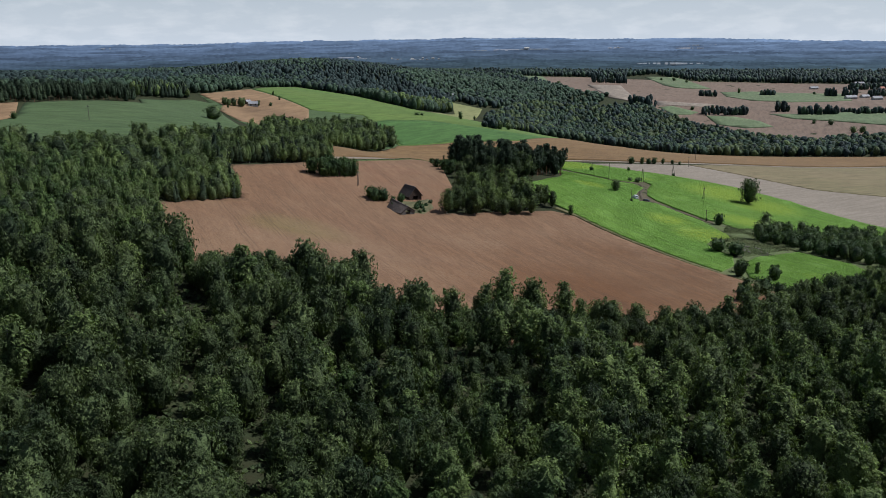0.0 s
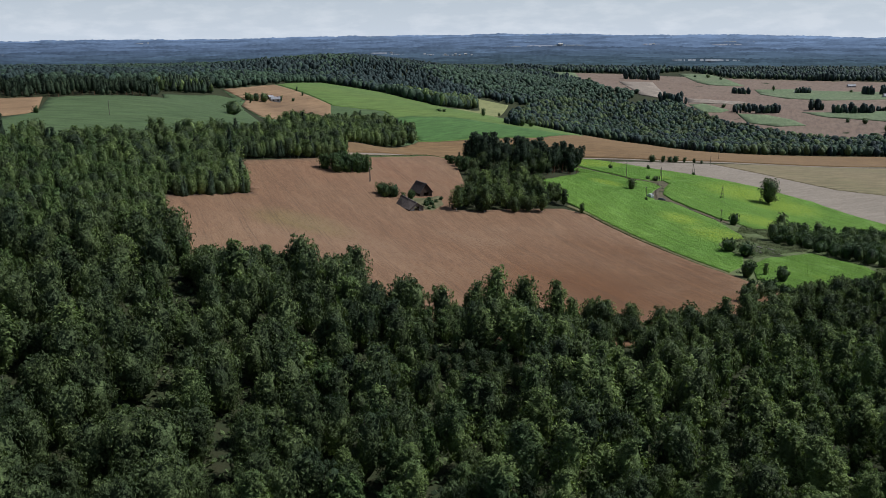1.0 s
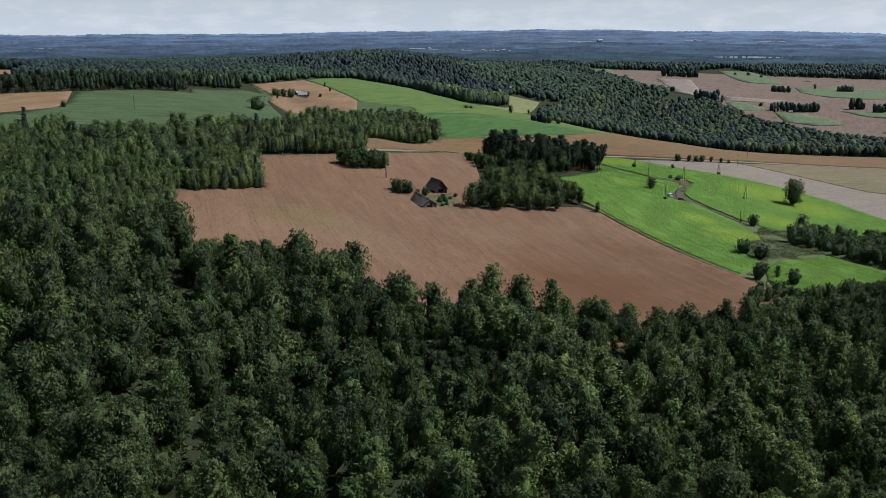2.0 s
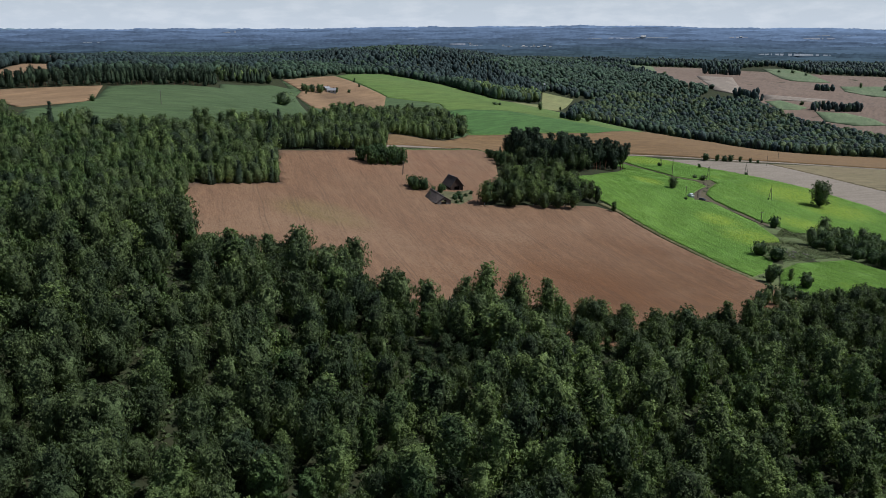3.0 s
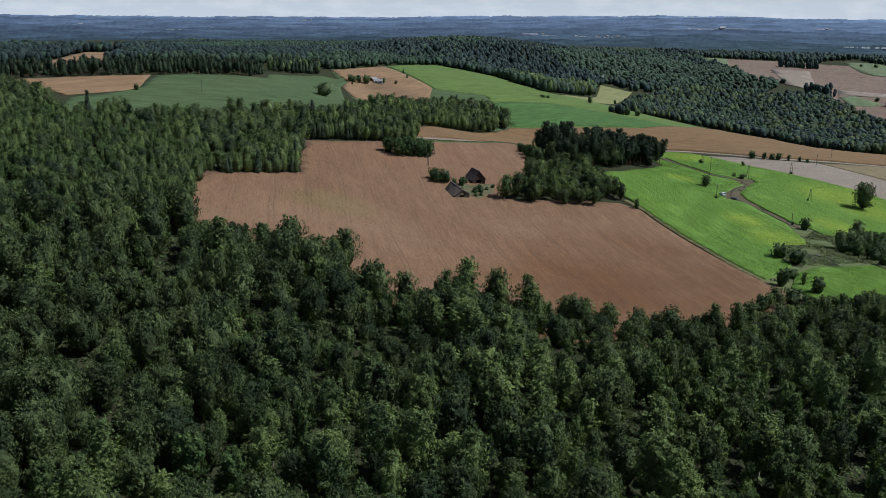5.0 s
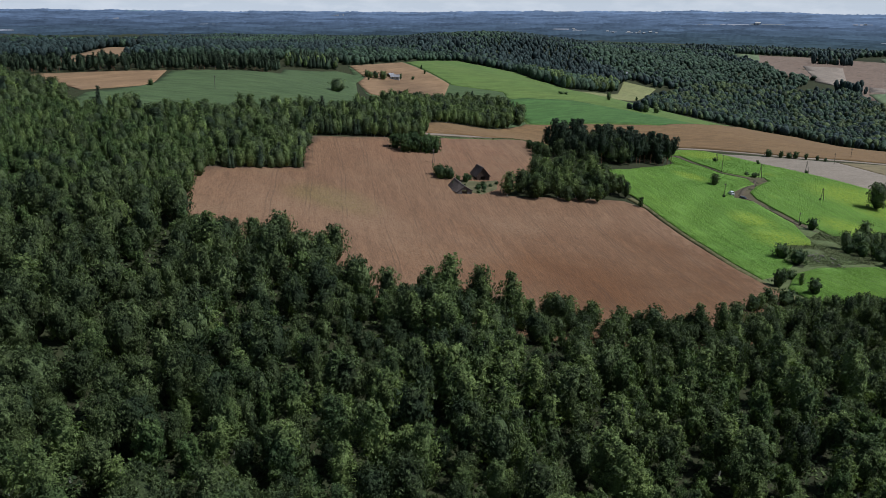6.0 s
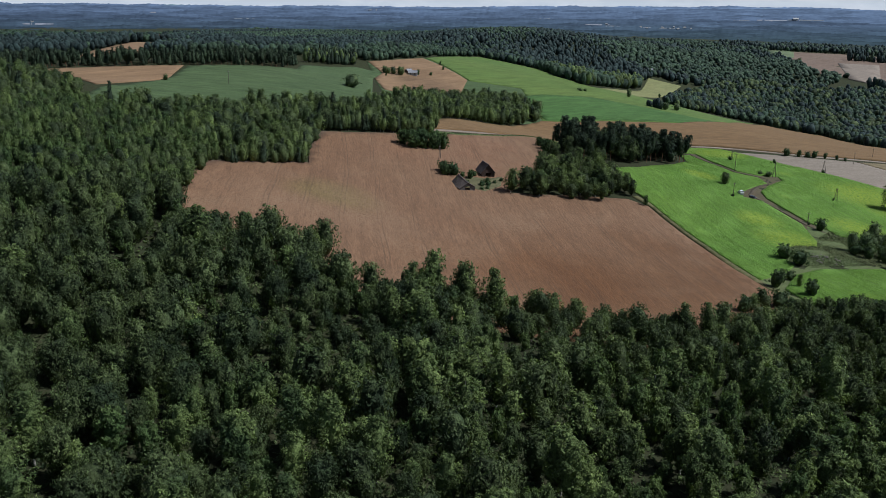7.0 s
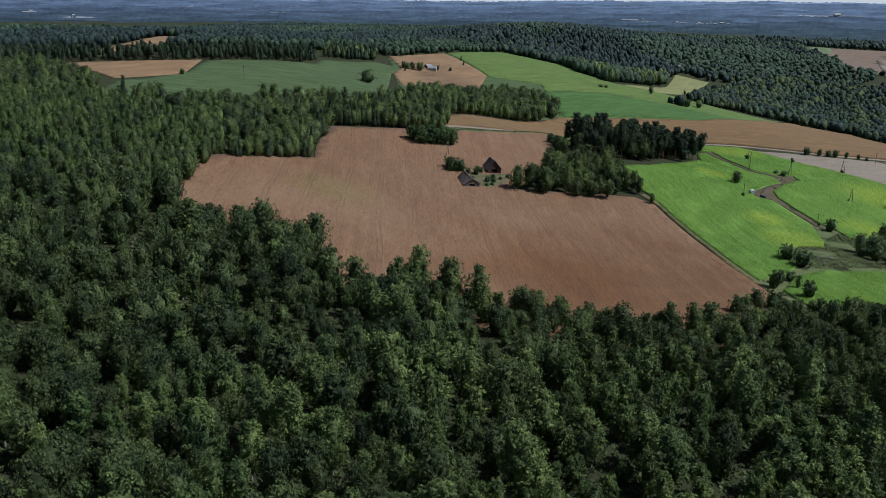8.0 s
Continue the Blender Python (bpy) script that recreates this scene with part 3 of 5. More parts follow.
def crown_arrays(rng, kind, level, foot, top, radius, lumps, leaves, leaf, rings, sides):
    """A crown of many small leaves over an uneven, lumpy body; the body behind the leaves closes the view through it."""
    lu, la = rng.uniform(0.05, 0.95, lumps), rng.uniform(0, 6.28, lumps)
    amp, wu, wa = rng.uniform(0.15, 0.5, lumps), rng.uniform(0.05, 0.11, lumps), rng.uniform(0.28, 0.55, lumps)
    lean = rng.normal(0, 0.22, 2)

    def reach(u, a):
        d = (a[..., None] - la + np.pi) % (2 * np.pi) - np.pi
        g = (amp * np.exp(-((u[..., None] - lu) / wu) ** 2 - (d / wa) ** 2)).sum(-1)
        if kind == "spruce":
            g = g + 0.22 * np.abs(np.sin(u * 30.0 + 1.5 * np.sin(a * 2)))
        return radius * profile(kind, u) * (0.70 + np.minimum(g, 0.62) if level < 2 else 0.86 + 0.5 * np.minimum(g, 0.5))

    def place(u, a, k):
        r = reach(u, a) * k
        w = np.clip((u - 0.2), 0, 1)
        g = r / (radius * profile(kind, u) * k + 1e-6) - 0.9
        return np.stack([r * np.cos(a) + lean[0] * w * radius, r * np.sin(a) + lean[1] * w * radius, foot + u * (top - foot) * (1 + 0.16 * g * (u > 0.35))], -1)

    up = np.array([0, 0, 1.0])
    if level > 1:
        # sprays: pointed tufts of leaves set over the crown, with dark gaps between them
        n, each = {4: (62, 36), 3: (48, 22), 2: (28, 11)}[level]
        if kind == "bush":
            n = n * 2 // 3
        cu = np.concatenate([(np.arange(n - 3) + rng.uniform(0.1, 0.9, n - 3)) / (n - 3) * 0.84 + 0.08, rng.uniform(0.90, 0.97, 3)])
        cu = np.where(rng.random(n) < 0.22, np.clip(cu + 0.2, 0, 0.94), cu)
        ca = np.arange(n) * 2.39996 + rng.normal(0, 0.35, n)
        hub = place(cu, ca, rng.uniform(0.50, 0.90, n) if level > 2 else rng.uniform(0.56, 0.90, n))
        size = radius * rng.uniform(0.20, 0.34, n) * (0.55 + 0.45 * profile(kind, cu)) * {4: 1.0, 3: 1.1, 2: 1.2}[level]
        rise, droop, slim = {"birch": (0.75, 0.35, 1.55), "young": (1.1, -0.3, 1.5), "spruce": (0.15, 0.35, 1.3), "pine": (0.8, -0.2, 0.9)}.get(kind, (0.9, -0.35, 1.25))
        out = np.stack([np.cos(ca), np.sin(ca), 0 * ca], -1)
        axis = out * (1.0 - 0.55 * cu)[:, None] + up * (rise * (0.35 + cu))[:, None] + rng.normal(0, 0.22, (n, 3))
        axis /= np.linalg.norm(axis, axis=1)[:, None]
        own = np.repeat(np.arange(n), each)
        m = len(own)
        ax = axis[own]
        s = rng.uniform(-0.35, 1.0, m)
        d = rng.normal(0, 1, (m, 3)) + 0.35 * up
        d -= ax * (d * ax).sum(1)[:, None]
        d /= np.linalg.norm(d, axis=1)[:, None]
        girth = np.clip(1.0 - np.clip(s, 0, 1), 0.05, 1) ** 0.55 * (1 + np.minimum(s, 0) * 1.4)
        p = hub[own] + ax * (size[own] * slim * s)[:, None] + d * (size[own] * girth * rng.uniform(0.75, 1.1, m))[:, None]
        mid = np.array([lean[0] * 0.3 * radius, lean[1] * 0.3 * radius, foot + 0.42 * (top - foot)])
        whole = (p - mid) / (radius, radius, 0.55 * (top - foot))
        whole /= np.linalg.norm(whole, axis=1)[:, None]
        nrm = 0.7 * d + 0.35 * ax + 1.1 * whole + rng.normal(0, 0.24, (m, 3))
        lie = ax * 0.9 + 0.45 * d - droop * up + rng.normal(0, 0.30, (m, 3))
    else:
        n = max(leaves, 1)
        u = rng.beta(1.5, 0.95, n * 4)
        u = u[rng.random(n * 4) < 0.25 + 0.75 * profile(kind, u)][:n]
        a = rng.uniform(0, 6.28, len(u))
        m = len(u)
        p = place(u, a, rng.uniform(0.82, 1.06, m))
        e = 0.02
        du, da = place(np.clip(u + e, 0, 1), a, 1.0) - place(np.clip(u - e, 0, 1), a, 1.0), place(u, a + 0.1, 1.0) - place(u, a - 0.1, 1.0)
        d = np.cross(da, du)
        d /= np.linalg.norm(d, axis=1)[:, None] + 1e-9
        nrm = d + 0.2 * up + rng.normal(0, 0.35, (m, 3))
        lie = 0.6 * up + rng.normal(0, 0.5, (m, 3))
    nrm /= np.linalg.norm(nrm, axis=1)[:, None]
    t = lie - nrm * (lie * nrm).sum(1)[:, None] * 0.85
    t /= np.linalg.norm(t, axis=1)[:, None]
    b = np.cross(nrm, t)
    b /= np.linalg.norm(b, axis=1)[:, None] + 1e-6
    s = leaf * rng.uniform(0.6, 1.35, m)[:, None]
    t, b = t * s, b * s * rng.uniform(0.55, 0.9, m)[:, None]
    q = np.stack([p - b * 0.5 - t * 0.4, p + b * 0.5 - t * 0.4, p + t * 0.8 + nrm * s * rng.uniform(-0.1, 0.25, m)[:, None]], 1).reshape(-1, 3)
    qf = np.arange(3 * m).reshape(-1, 3)
    uu = np.linspace(0.05, 0.92, rings)
    aa = np.arange(sides) * 6.2832 / sides
    U, A = np.meshgrid(uu, aa, indexing="ij")
    body = place(U, A + rng.normal(0, 0.12, U.shape), {4: 0.56, 3: 0.58, 2: 0.68}.get(level, 0.94)) + rng.normal(0, (0.04 if level > 1 else 0.06) * radius, (rings, sides, 3))
    body = np.concatenate([body.reshape(-1, 3), [[0, 0, foot], [lean[0] * 0.8 * radius, lean[1] * 0.8 * radius, top * (0.9 if level > 2 else 0.97)]]])
    f = []
    for j in range(rings - 1):
        for i in range(sides):
            k = (i + 1) % sides
            f += [(j * sides + i, j * sides + k, (j + 1) * sides + k), (j * sides + i, (j + 1) * sides + k, (j + 1) * sides + i)]
    for i in range(sides):
        k = (i + 1) % sides
        f += [(rings * sides, k, i), (rings * sides + 1, (rings - 1) * sides + i, (rings - 1) * sides + k)]
    return np.concatenate([q, body]), qf, np.array(f) + len(q)  # leaves and body, as triangles


def trunk_arrays(rng, height, radius, sides=6, limbs=5, reach=1.5, first=0.35):
    """A tapered, slightly crooked trunk with a few limbs."""
    def tube(line, rad):
        v = []
        for (x, y, z), r in zip(line, rad):
            for i in range(sides):
                v.append((x + r * math.cos(6.2832 * i / sides), y + r * math.sin(6.2832 * i / sides), z))
        f = [[j * sides + i, j * sides + (i + 1) % sides, (j + 1) * sides + (i + 1) % sides, (j + 1) * sides + i]
             for j in range(len(line) - 1) for i in range(sides)]
        return np.array(v), np.array(f)
    zs = np.linspace(-0.6, height, 5)
    wander = np.cumsum(rng.normal(0, 0.07, (5, 2)), 0) * (zs[:, None] > 0)
    V, Q = tube([(wander[i, 0], wander[i, 1], zs[i]) for i in range(5)], radius * np.array([1.3, 1.0, 0.8, 0.55, 0.12]))
    for k in range(limbs):
        u = first + (0.9 - first) * (k + 0.5) / max(limbs, 1)
        a = rng.uniform(0, 6.28)
        z = u * height
        g = reach * (1.1 - u * 0.7)
        line = [(0, 0, z), (0.5 * g * math.cos(a), 0.5 * g * math.sin(a), z + 0.35 * g), (g * math.cos(a), g * math.sin(a), z + 0.6 * g)]
        v, f = tube(line, radius * np.array([0.42, 0.28, 0.08]) * (1.15 - 0.5 * u))
        Q = np.concatenate([Q, f + len(V)])
        V = np.concatenate([V, v])
    return V, Q


KINDS = {  # foot of the crown, top, radius, leaf material, bark
    "birch": (1.2, 13.2, 3.55, BIRCH_LEAF, BIRCH_BARK),
    "broad": (0.6, 11.6, 4.05, BROAD_LEAF, BARK),
    "young": (0.6, 9.6, 2.5, YOUNG_LEAF, BARK),
    "spruce": (0.6, 14.5, 3.0, PINE_LEAF, PINE_BARK),
    "pine": (4.5, 16.0, 3.1, PINE_LEAF, PINE_BARK),
    "bush": (0.0, 4.4, 2.5, BUSH_LEAF, BARK),
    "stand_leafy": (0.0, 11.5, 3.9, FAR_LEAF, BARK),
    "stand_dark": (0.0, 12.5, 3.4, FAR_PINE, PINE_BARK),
}


def template(kind, level, seed):
    """One tree as arrays. level 4: seen near, down to 0: far off."""
    rng = np.random.default_rng(seed)
    foot, top, radius, leaf_mat, bark = KINDS[kind]
    foot, top, radius = foot * rng.uniform(0.85, 1.15), top * rng.uniform(0.92, 1.08), radius * rng.uniform(0.88, 1.12)
    lumps, leaves, leaf, rings, sides = {4: (30, 0, 0.44, 6, 7), 3: (26, 0, 0.57, 5, 6), 2: (16, 0, 0.70, 5, 6), 1: (10, 30, 0.95, 4, 6), 0: (7, 1, 1.0, 4, 5)}[level]
    if kind == "bush" and level > 1:
        leaf *= 0.75
    V, Q, T = crown_arrays(rng, kind, level, foot, top, radius, lumps, leaves, leaf, rings, sides)
    if level > 2:
        tv, tq = trunk_arrays(rng, top * 0.93, 0.16 if kind != "bush" else 0.07, 5, 4, radius * 0.8)
    elif level == 2:
        tv, tq = trunk_arrays(rng, top * 0.9, 0.16 if kind != "bush" else 0.07, 4, 0, radius * 0.7)
    else:
        tv, tq = np.zeros((0, 3)), np.zeros((0, 4), int)
    return dict(V=V, Q=Q, T=T, tv=tv, tq=tq, leaf=leaf_mat, bark=bark)


POOL = {(k, lv): [template(k, lv, 100 * i + 7 * lv + j) for j in range(6)] for i, k in enumerate(KINDS) for lv in range(5)}
TREE_MESH = {}
TREE_TAGS = {
    "birch": ("birch_tree", "green birch with pale trunk in mixed wood", "tree"),
    "broad": ("broadleaf_tree", "dark green broadleaf tree in mixed wood", "tree"),
    "young": ("young_tree", "light green young tree in mixed wood", "tree"),
    "spruce": ("spruce_tree", "dark green conical spruce in mixed wood", "tree"),
    "pine": ("pine_tree", "dark green pine with bare reddish trunk", "tree"),
    "bush": ("bush", "rounded dark green bush on rough grass", "bush"),
}


def tree(kind, level, which, x, y, size, turn, wide=1.0, label="", group=""):
    """One tree as a thing with its trunk and crown; alike trees share their meshes."""
    key = (kind, level, which % len(POOL[kind, level]))
    if key not in TREE_MESH:
        p = POOL[kind, level][key[2]]
        TREE_MESH[key] = (mesh_of(kind + "_trunk", p["tv"], p["tq"], [p["bark"]]), mesh_of(kind + "_crown", p["V"], [p["Q"], p["T"]], [p["leaf"]], None, np.r_[np.zeros(len(p["Q"]), bool), np.ones(len(p["T"]), bool)]))
    name, text, category = TREE_TAGS[kind]
    ob = thing(name, x, y, float(land(x, y)), turn, label or text, category, group or "trees of the wood")
    ob.scale = (size * wide, size * wide, size)
    for child, me in zip(("trunk", "crown"), TREE_MESH[key]):
        o = new(child, me)
        o.parent = ob
    return ob


def joined_wood(name, rows, label, category="wood"):
    """Many trees as one object. Rows: kind, level, which, x, y, size, turn, width."""
    V, F3, F4, S3, S4, G3, mats, count = [], [], [], [], [], [], [], 0

    def slot(m):
        if m not in mats:
            mats.append(m)
        return mats.index(m)

    zs = land(np.array([r[3] for r in rows]), np.array([r[4] for r in rows]))
    for (kind, level, which, x, y, size, turn, wide), z in zip(rows, zs):
        pool = POOL[kind, level]
        p = pool[which % len(pool)]
        c, s = math.cos(turn), math.sin(turn)
        m = np.array([[c * size * wide, -s * size * wide, 0], [s * size * wide, c * size * wide, 0], [0, 0, size]])
        off = np.array([x, y, z])
        V.append(p["V"] @ m.T + off)
        F3 += [p["Q"] + count, p["T"] + count]
        S3.append(np.full(len(p["Q"]) + len(p["T"]), slot(p["leaf"])))
        G3.append(np.r_[np.zeros(len(p["Q"]), bool), np.ones(len(p["T"]), bool)])
        count += len(p["V"])
        if len(p["tv"]):
            V.append(p["tv"] @ m.T + off)
            F4.append(p["tq"] + count)
            S4.append(np.full(len(p["tq"]), slot(p["bark"])))
            count += len(p["tv"])
    me = mesh_of(name, np.concatenate(V), ([np.concatenate(F4)] if F4 else []) + [np.concatenate(F3)], mats, np.concatenate(S4 + S3),
                 np.concatenate([np.zeros(sum(map(len, F4)), bool)] + G3))
    return tagged(new(name, me), label, category, kind="stuff")


def sown(rng, poly, step, keep_off=(), jitter=0.42):
    """Scattered places in a plan outline, about step apart, off the given outlines."""
    xs, ys = [p[0] for p in poly], [p[1] for p in poly]
    gx, gy = np.meshgrid(np.arange(min(xs), max(xs), step), np.arange(min(ys), max(ys), step * 0.9))
    gx = gx + (np.arange(gx.shape[0]) % 2)[:, None] * step / 2
    x = (gx + rng.uniform(-jitter, jitter, gx.shape) * step).ravel()
    y = (gy + rng.uniform(-jitter, jitter, gy.shape) * step).ravel()
    ok = inside(poly, x, y)
    for other in keep_off:
        ok &= ~inside(other, x, y)
    return x[ok], y[ok]


def chosen(rng, n, mix):
    kinds = list(mix)
    w = np.array([mix[k] for k in kinds], float)
    return [kinds[i] for i in rng.choice(len(kinds), n, p=w / w.sum())]


def species(rng, x, y, mix, scale=0.02):
    """Kinds drawn for each place; conifers and birches keep together in stands."""
    out = []
    for a, b, k in zip(x, y, chosen(rng, len(x), mix)):
        s = noise.noise((a * scale, b * scale, 5.5))
        if s > 0.28 and "birch" in mix and rng.random() < 0.6:
            k = "birch"
        elif s < -0.30 and "broad" in mix and rng.random() < 0.6:
            k = "broad"
        out.append(k)
    return out


rng = np.random.default_rng(11)
near_wood = [(-70, 235), (-47, 253), (-28, 252), (-17, 233), (3, 226), (19, 248), (34, 252), (44, 255), (58, 259), (74, 264), (92, 271), (110, 282),
             (128, 301), (142, 313), (166, 331), (200, 347), (222, 352), (215, 336), (165, 200), (142, 86), (-62, 86), (-125, 195), (-115, 250), (-88, 250)]
hollow = [(-20, 192), (-4, 206), (14, 211), (24, 200), (25, 180), (12, 173), (-4, 182)]
left_wood = [(-71, 236), (-89, 256), (-114, 316), (-91, 366), (-103, 394), (-117, 437), (-84, 477), (-64, 487), (-66, 500), (-78, 538), (-112, 542), (-122, 527), (-135, 485),
             (-152, 464), (-165, 432), (-189, 384), (-221, 346), (-240, 385), (-300, 392), (-340, 330), (-262, 300), (-200, 245), (-130, 180), (-118, 195), (-112, 250)]
island_wood = [(-79, 537), (-66, 612), (-38, 697), (-43, 722), (-65, 736), (-90, 722), (-106, 688), (-124, 655), (-122, 570), (-112, 540)]

x, y = sown(rng, near_wood, 7.7, [hollow], 0.5)
kinds = species(rng, x, y, {"birch": 5, "broad": 5, "young": 1.6})
single = {"birch": 60, "broad": 262, "young": 0}
rest = []
for i in np.argsort(y):
    k = kinds[i]
    if k == "birch" and x[i] < 0.35 * (y[i] - 110) - 30 and rng.random() < 0.85:
        k = "broad"
    elif k == "broad" and x[i] > 55 + 0.1 * y[i] and y[i] < 235 and rng.random() < 0.55:
        k = "birch" if rng.random() < 0.6 else "young"
    size = 0.66 + 0.72 * rng.random() ** 1.4 + 0.12 * noise.noise((x[i] * 0.03, y[i] * 0.03, 1.7))
    if x[i] > 35 and y[i] > 205 + 0.35 * (x[i] - 35):
        size *= 0.86
    elif y[i] > 212:
        size *= 1.06
    a, wide, which = rng.uniform(0, 6.28), rng.uniform(0.84, 1.14), int(rng.integers(0, 6))
    if 22 < x[i] < 42 and 166 < y[i] < 225:
        size = 1.12 + 0.25 * rng.random()
    level = 4 if y[i] < 150 else 3
    if single[k] < 280:
        single[k] += 1
        tree(k, level, which, x[i], y[i], size, math.degrees(a), wide)
    else:
        rest.append((k, level, which, x[i], y[i], size, a, wide))
x, y = sown(rng, hollow, 5.4)
rest += [("broad", 3, int(rng.integers(0, 6)), a, b, rng.uniform(0.34, 0.58), rng.uniform(0, 6.28), 1.1) for a, b in zip(x, y)]
# an unbroken edge along the wheat
for (x0, y0), (x1, y1) in zip(near_wood[:15], near_wood[1:16]):
    steps = max(1, int(math.hypot(x1 - x0, y1 - y0) / 3.6))
    rest += [("broad", 3, int(rng.integers(0, 6)), x0 + (x1 - x0) * (i + 0.5) / steps + rng.normal(0, 1.5), y0 + (y1 - y0) * (i + 0.5) / steps - rng.uniform(5.5, 14), rng.uniform(0.55, 0.85),
              rng.uniform(0, 6.28), rng.uniform(1.0, 1.3)) for i in range(steps)]
    rest += [(k, 3, int(rng.integers(0, 6)), x0 + (x1 - x0) * i / steps + rng.normal(0, 0.7), y0 + (y1 - y0) * i / steps - rng.uniform(0.5, 4.5), rng.uniform(0.52, 0.88), rng.uniform(0, 6.28),
              rng.uniform(1.0, 1.3)) for i, k in enumerate(chosen(rng, steps, {"broad": 5, "birch": 3, "young": 2}))]
x, y = sown(rng, [(-62, 86), (142, 86), (215, 330), (260, 330), (230, -60), (-150, -60), (-125, 195)], 7.6)
rest += [(k, 2 if b > 64 else 1, int(rng.integers(0, 6)), a, b, rng.uniform(0.65, 1.1), rng.uniform(0, 6.28), rng.uniform(1.0, 1.3))
         for k, a, b in zip(chosen(rng, len(x), {"birch": 5, "broad": 5}), x, y)]
joined_wood("mixed_wood", rest, "dense mixed wood of birch and broadleaf trees")

plantation = [(-71, 236), (-89, 256), (-114, 316), (-106, 330), (-150, 345), (-215, 352), (-262, 300), (-200, 245), (-130, 180), (-118, 195), (-112, 250)]
x, y = sown(rng, plantation, 5.0, [], 0.55)
rows = [(k, 2, int(rng.integers(0, 6)), a, b, (0.62 + 0.2 * rng.random()) * (1.15 if k == "young" else 1), rng.uniform(0, 6.28), rng.uniform(0.85, 1.15))
        for k, a, b in zip(chosen(rng, len(x), {"broad": 3, "young": 6, "birch": 1}), x, y)]
joined_wood("mixed_wood", rows, "dense young broadleaf wood beside the wheat")
x, y = sown(rng, left_wood, 6.2, [plantation], 0.55)
kinds = species(rng, x, y, {"birch": 4, "broad": 5, "young": 2, "spruce": 0.4})
rows = [(k, 2, int(rng.integers(0, 6)), a, b, 0.60 + 0.42 * rng.random() ** 1.4, rng.uniform(0, 6.28), rng.uniform(1.05, 1.45)) for k, a, b in zip(kinds, x, y)]
rim = [(-108, 326), (-93, 367), (-105, 394), (-119, 437), (-86, 478), (-67, 488)]
for (x0, y0), (x1, y1) in zip(rim, rim[1:]):
    steps = int(math.hypot(x1 - x0, y1 - y0) / 3.0)
    rows += [(k, 2, int(rng.integers(0, 6)), x0 + (x1 - x0) * i / steps - rng.uniform(0, 2.5), y0 + (y1 - y0) * i / steps + rng.normal(0, 0.6), rng.uniform(0.62, 0.98), rng.uniform(0, 6.28),
              rng.uniform(0.9, 1.2)) for i, k in enumerate(chosen(rng, steps, {"broad": 4, "birch": 2, "spruce": 3}))]
joined_wood("mixed_wood", rows, "mixed wood rising over the wheat field")
x, y = sown(rng, island_wood, 5.8)
kinds = species(rng, x, y, {"birch": 3, "broad": 6, "spruce": 1.2})
joined_wood("mixed_wood", [(k, 2, int(rng.integers(0, 6)), a, b, 0.64 + 0.36 * rng.random(), rng.uniform(0, 6.28), rng.uniform(1.1, 1.5))
                           for k, a, b in zip(kinds, x, y)], "dark wood tongue between meadow and grain strip")

# trees standing along the edge of the near wood
for k, a, b, s, w in (("birch", 19, 243, 1.22, 0.95), ("birch", 13, 240, 1.0, 0.9), ("birch", 40, 248, 1.12, 1.0), ("birch", 31, 246, 0.9, 1.0),
                      ("broad", 3, 228, 1.0, 1.0), ("birch", -55, 221, 1.15, 1.1), ("broad", -26, 254, 1.0, 1.1), ("birch", 109, 274, 0.95, 0.9),
                      ("broad", 100, 270, 0.7, 0.9)):
    tree(k, 3, int(10 * s), a, b, 1.2 * s, 40 * s, w, group="trees along the wood's edge")

# the clump in the middle: tall pines behind, broadleaf trees before them
pine_clump = [(6, 522), (30, 513), (55, 526), (80, 561), (91, 590), (78, 606), (50, 596), (22, 572), (6, 550)]
x, y = sown(rng, pine_clump, 6.4)
for k, a, b in zip(chosen(rng, len(x), {"pine": 6, "broad": 3, "spruce": 1}), x, y):
    tree(k, 3, int(rng.integers(0, 6)), a, b, rng.uniform(0.8, 1.45), rng.uniform(0, 360), rng.uniform(0.95, 1.2),
         {"pine": "tall dark pine with a bare trunk in a clump"}.get(k, ""), "trees of the middle clump")
leafy_clump = [(2, 418), (24, 428), (48, 441), (59, 448), (56, 470), (44, 490), (30, 492), (15, 478), (6, 455)]
x, y = sown(rng, leafy_clump, 7.2)
for k, a, b in zip(chosen(rng, len(x), {"birch": 3, "broad": 4}), x, y):
    tree(k, 3, int(rng.integers(0, 6)), a, b, rng.uniform(0.7, 1.25), rng.uniform(0, 360), rng.uniform(0.95, 1.3), group="trees of the middle clump")
for k, a, b, s, w in (("broad", 56, 462, 1.08, 1.0), ("broad", 60, 465, 1.0, 1.0), ("broad", 64, 462, 0.78, 1.0), ("bush", 2, 516, 1.7, 1.0), ("bush", -3, 524, 1.2, 1.0),
                      ("bush", 6, 508, 1.9, 1.0), ("bush", -6, 540, 0.9, 0.9), ("spruce", 2, 548, 0.45, 1.1), ("young", 73, 450, 0.62, 0.9),
                      ("broad", 12, 500, 0.9, 1.1), ("broad", 22, 497, 0.8, 1.1)):
    tree(k, 3, int(7 * s), a, b, s, 50 * s, w, group="trees of the middle clump")
for a, b, s in ((-73, 457, 2.1), (-66, 456, 2.4), (-61, 460, 2.4), (-55, 464, 2.4), (-51, 467, 2.1), (-64, 464, 2.2), (-57, 470, 2.0)):
    tree("bush", 3, int(a) % 6, a, b, s, a * 30, 0.95, "large dark green bush at the wheat's edge", "bushes by the wheat")

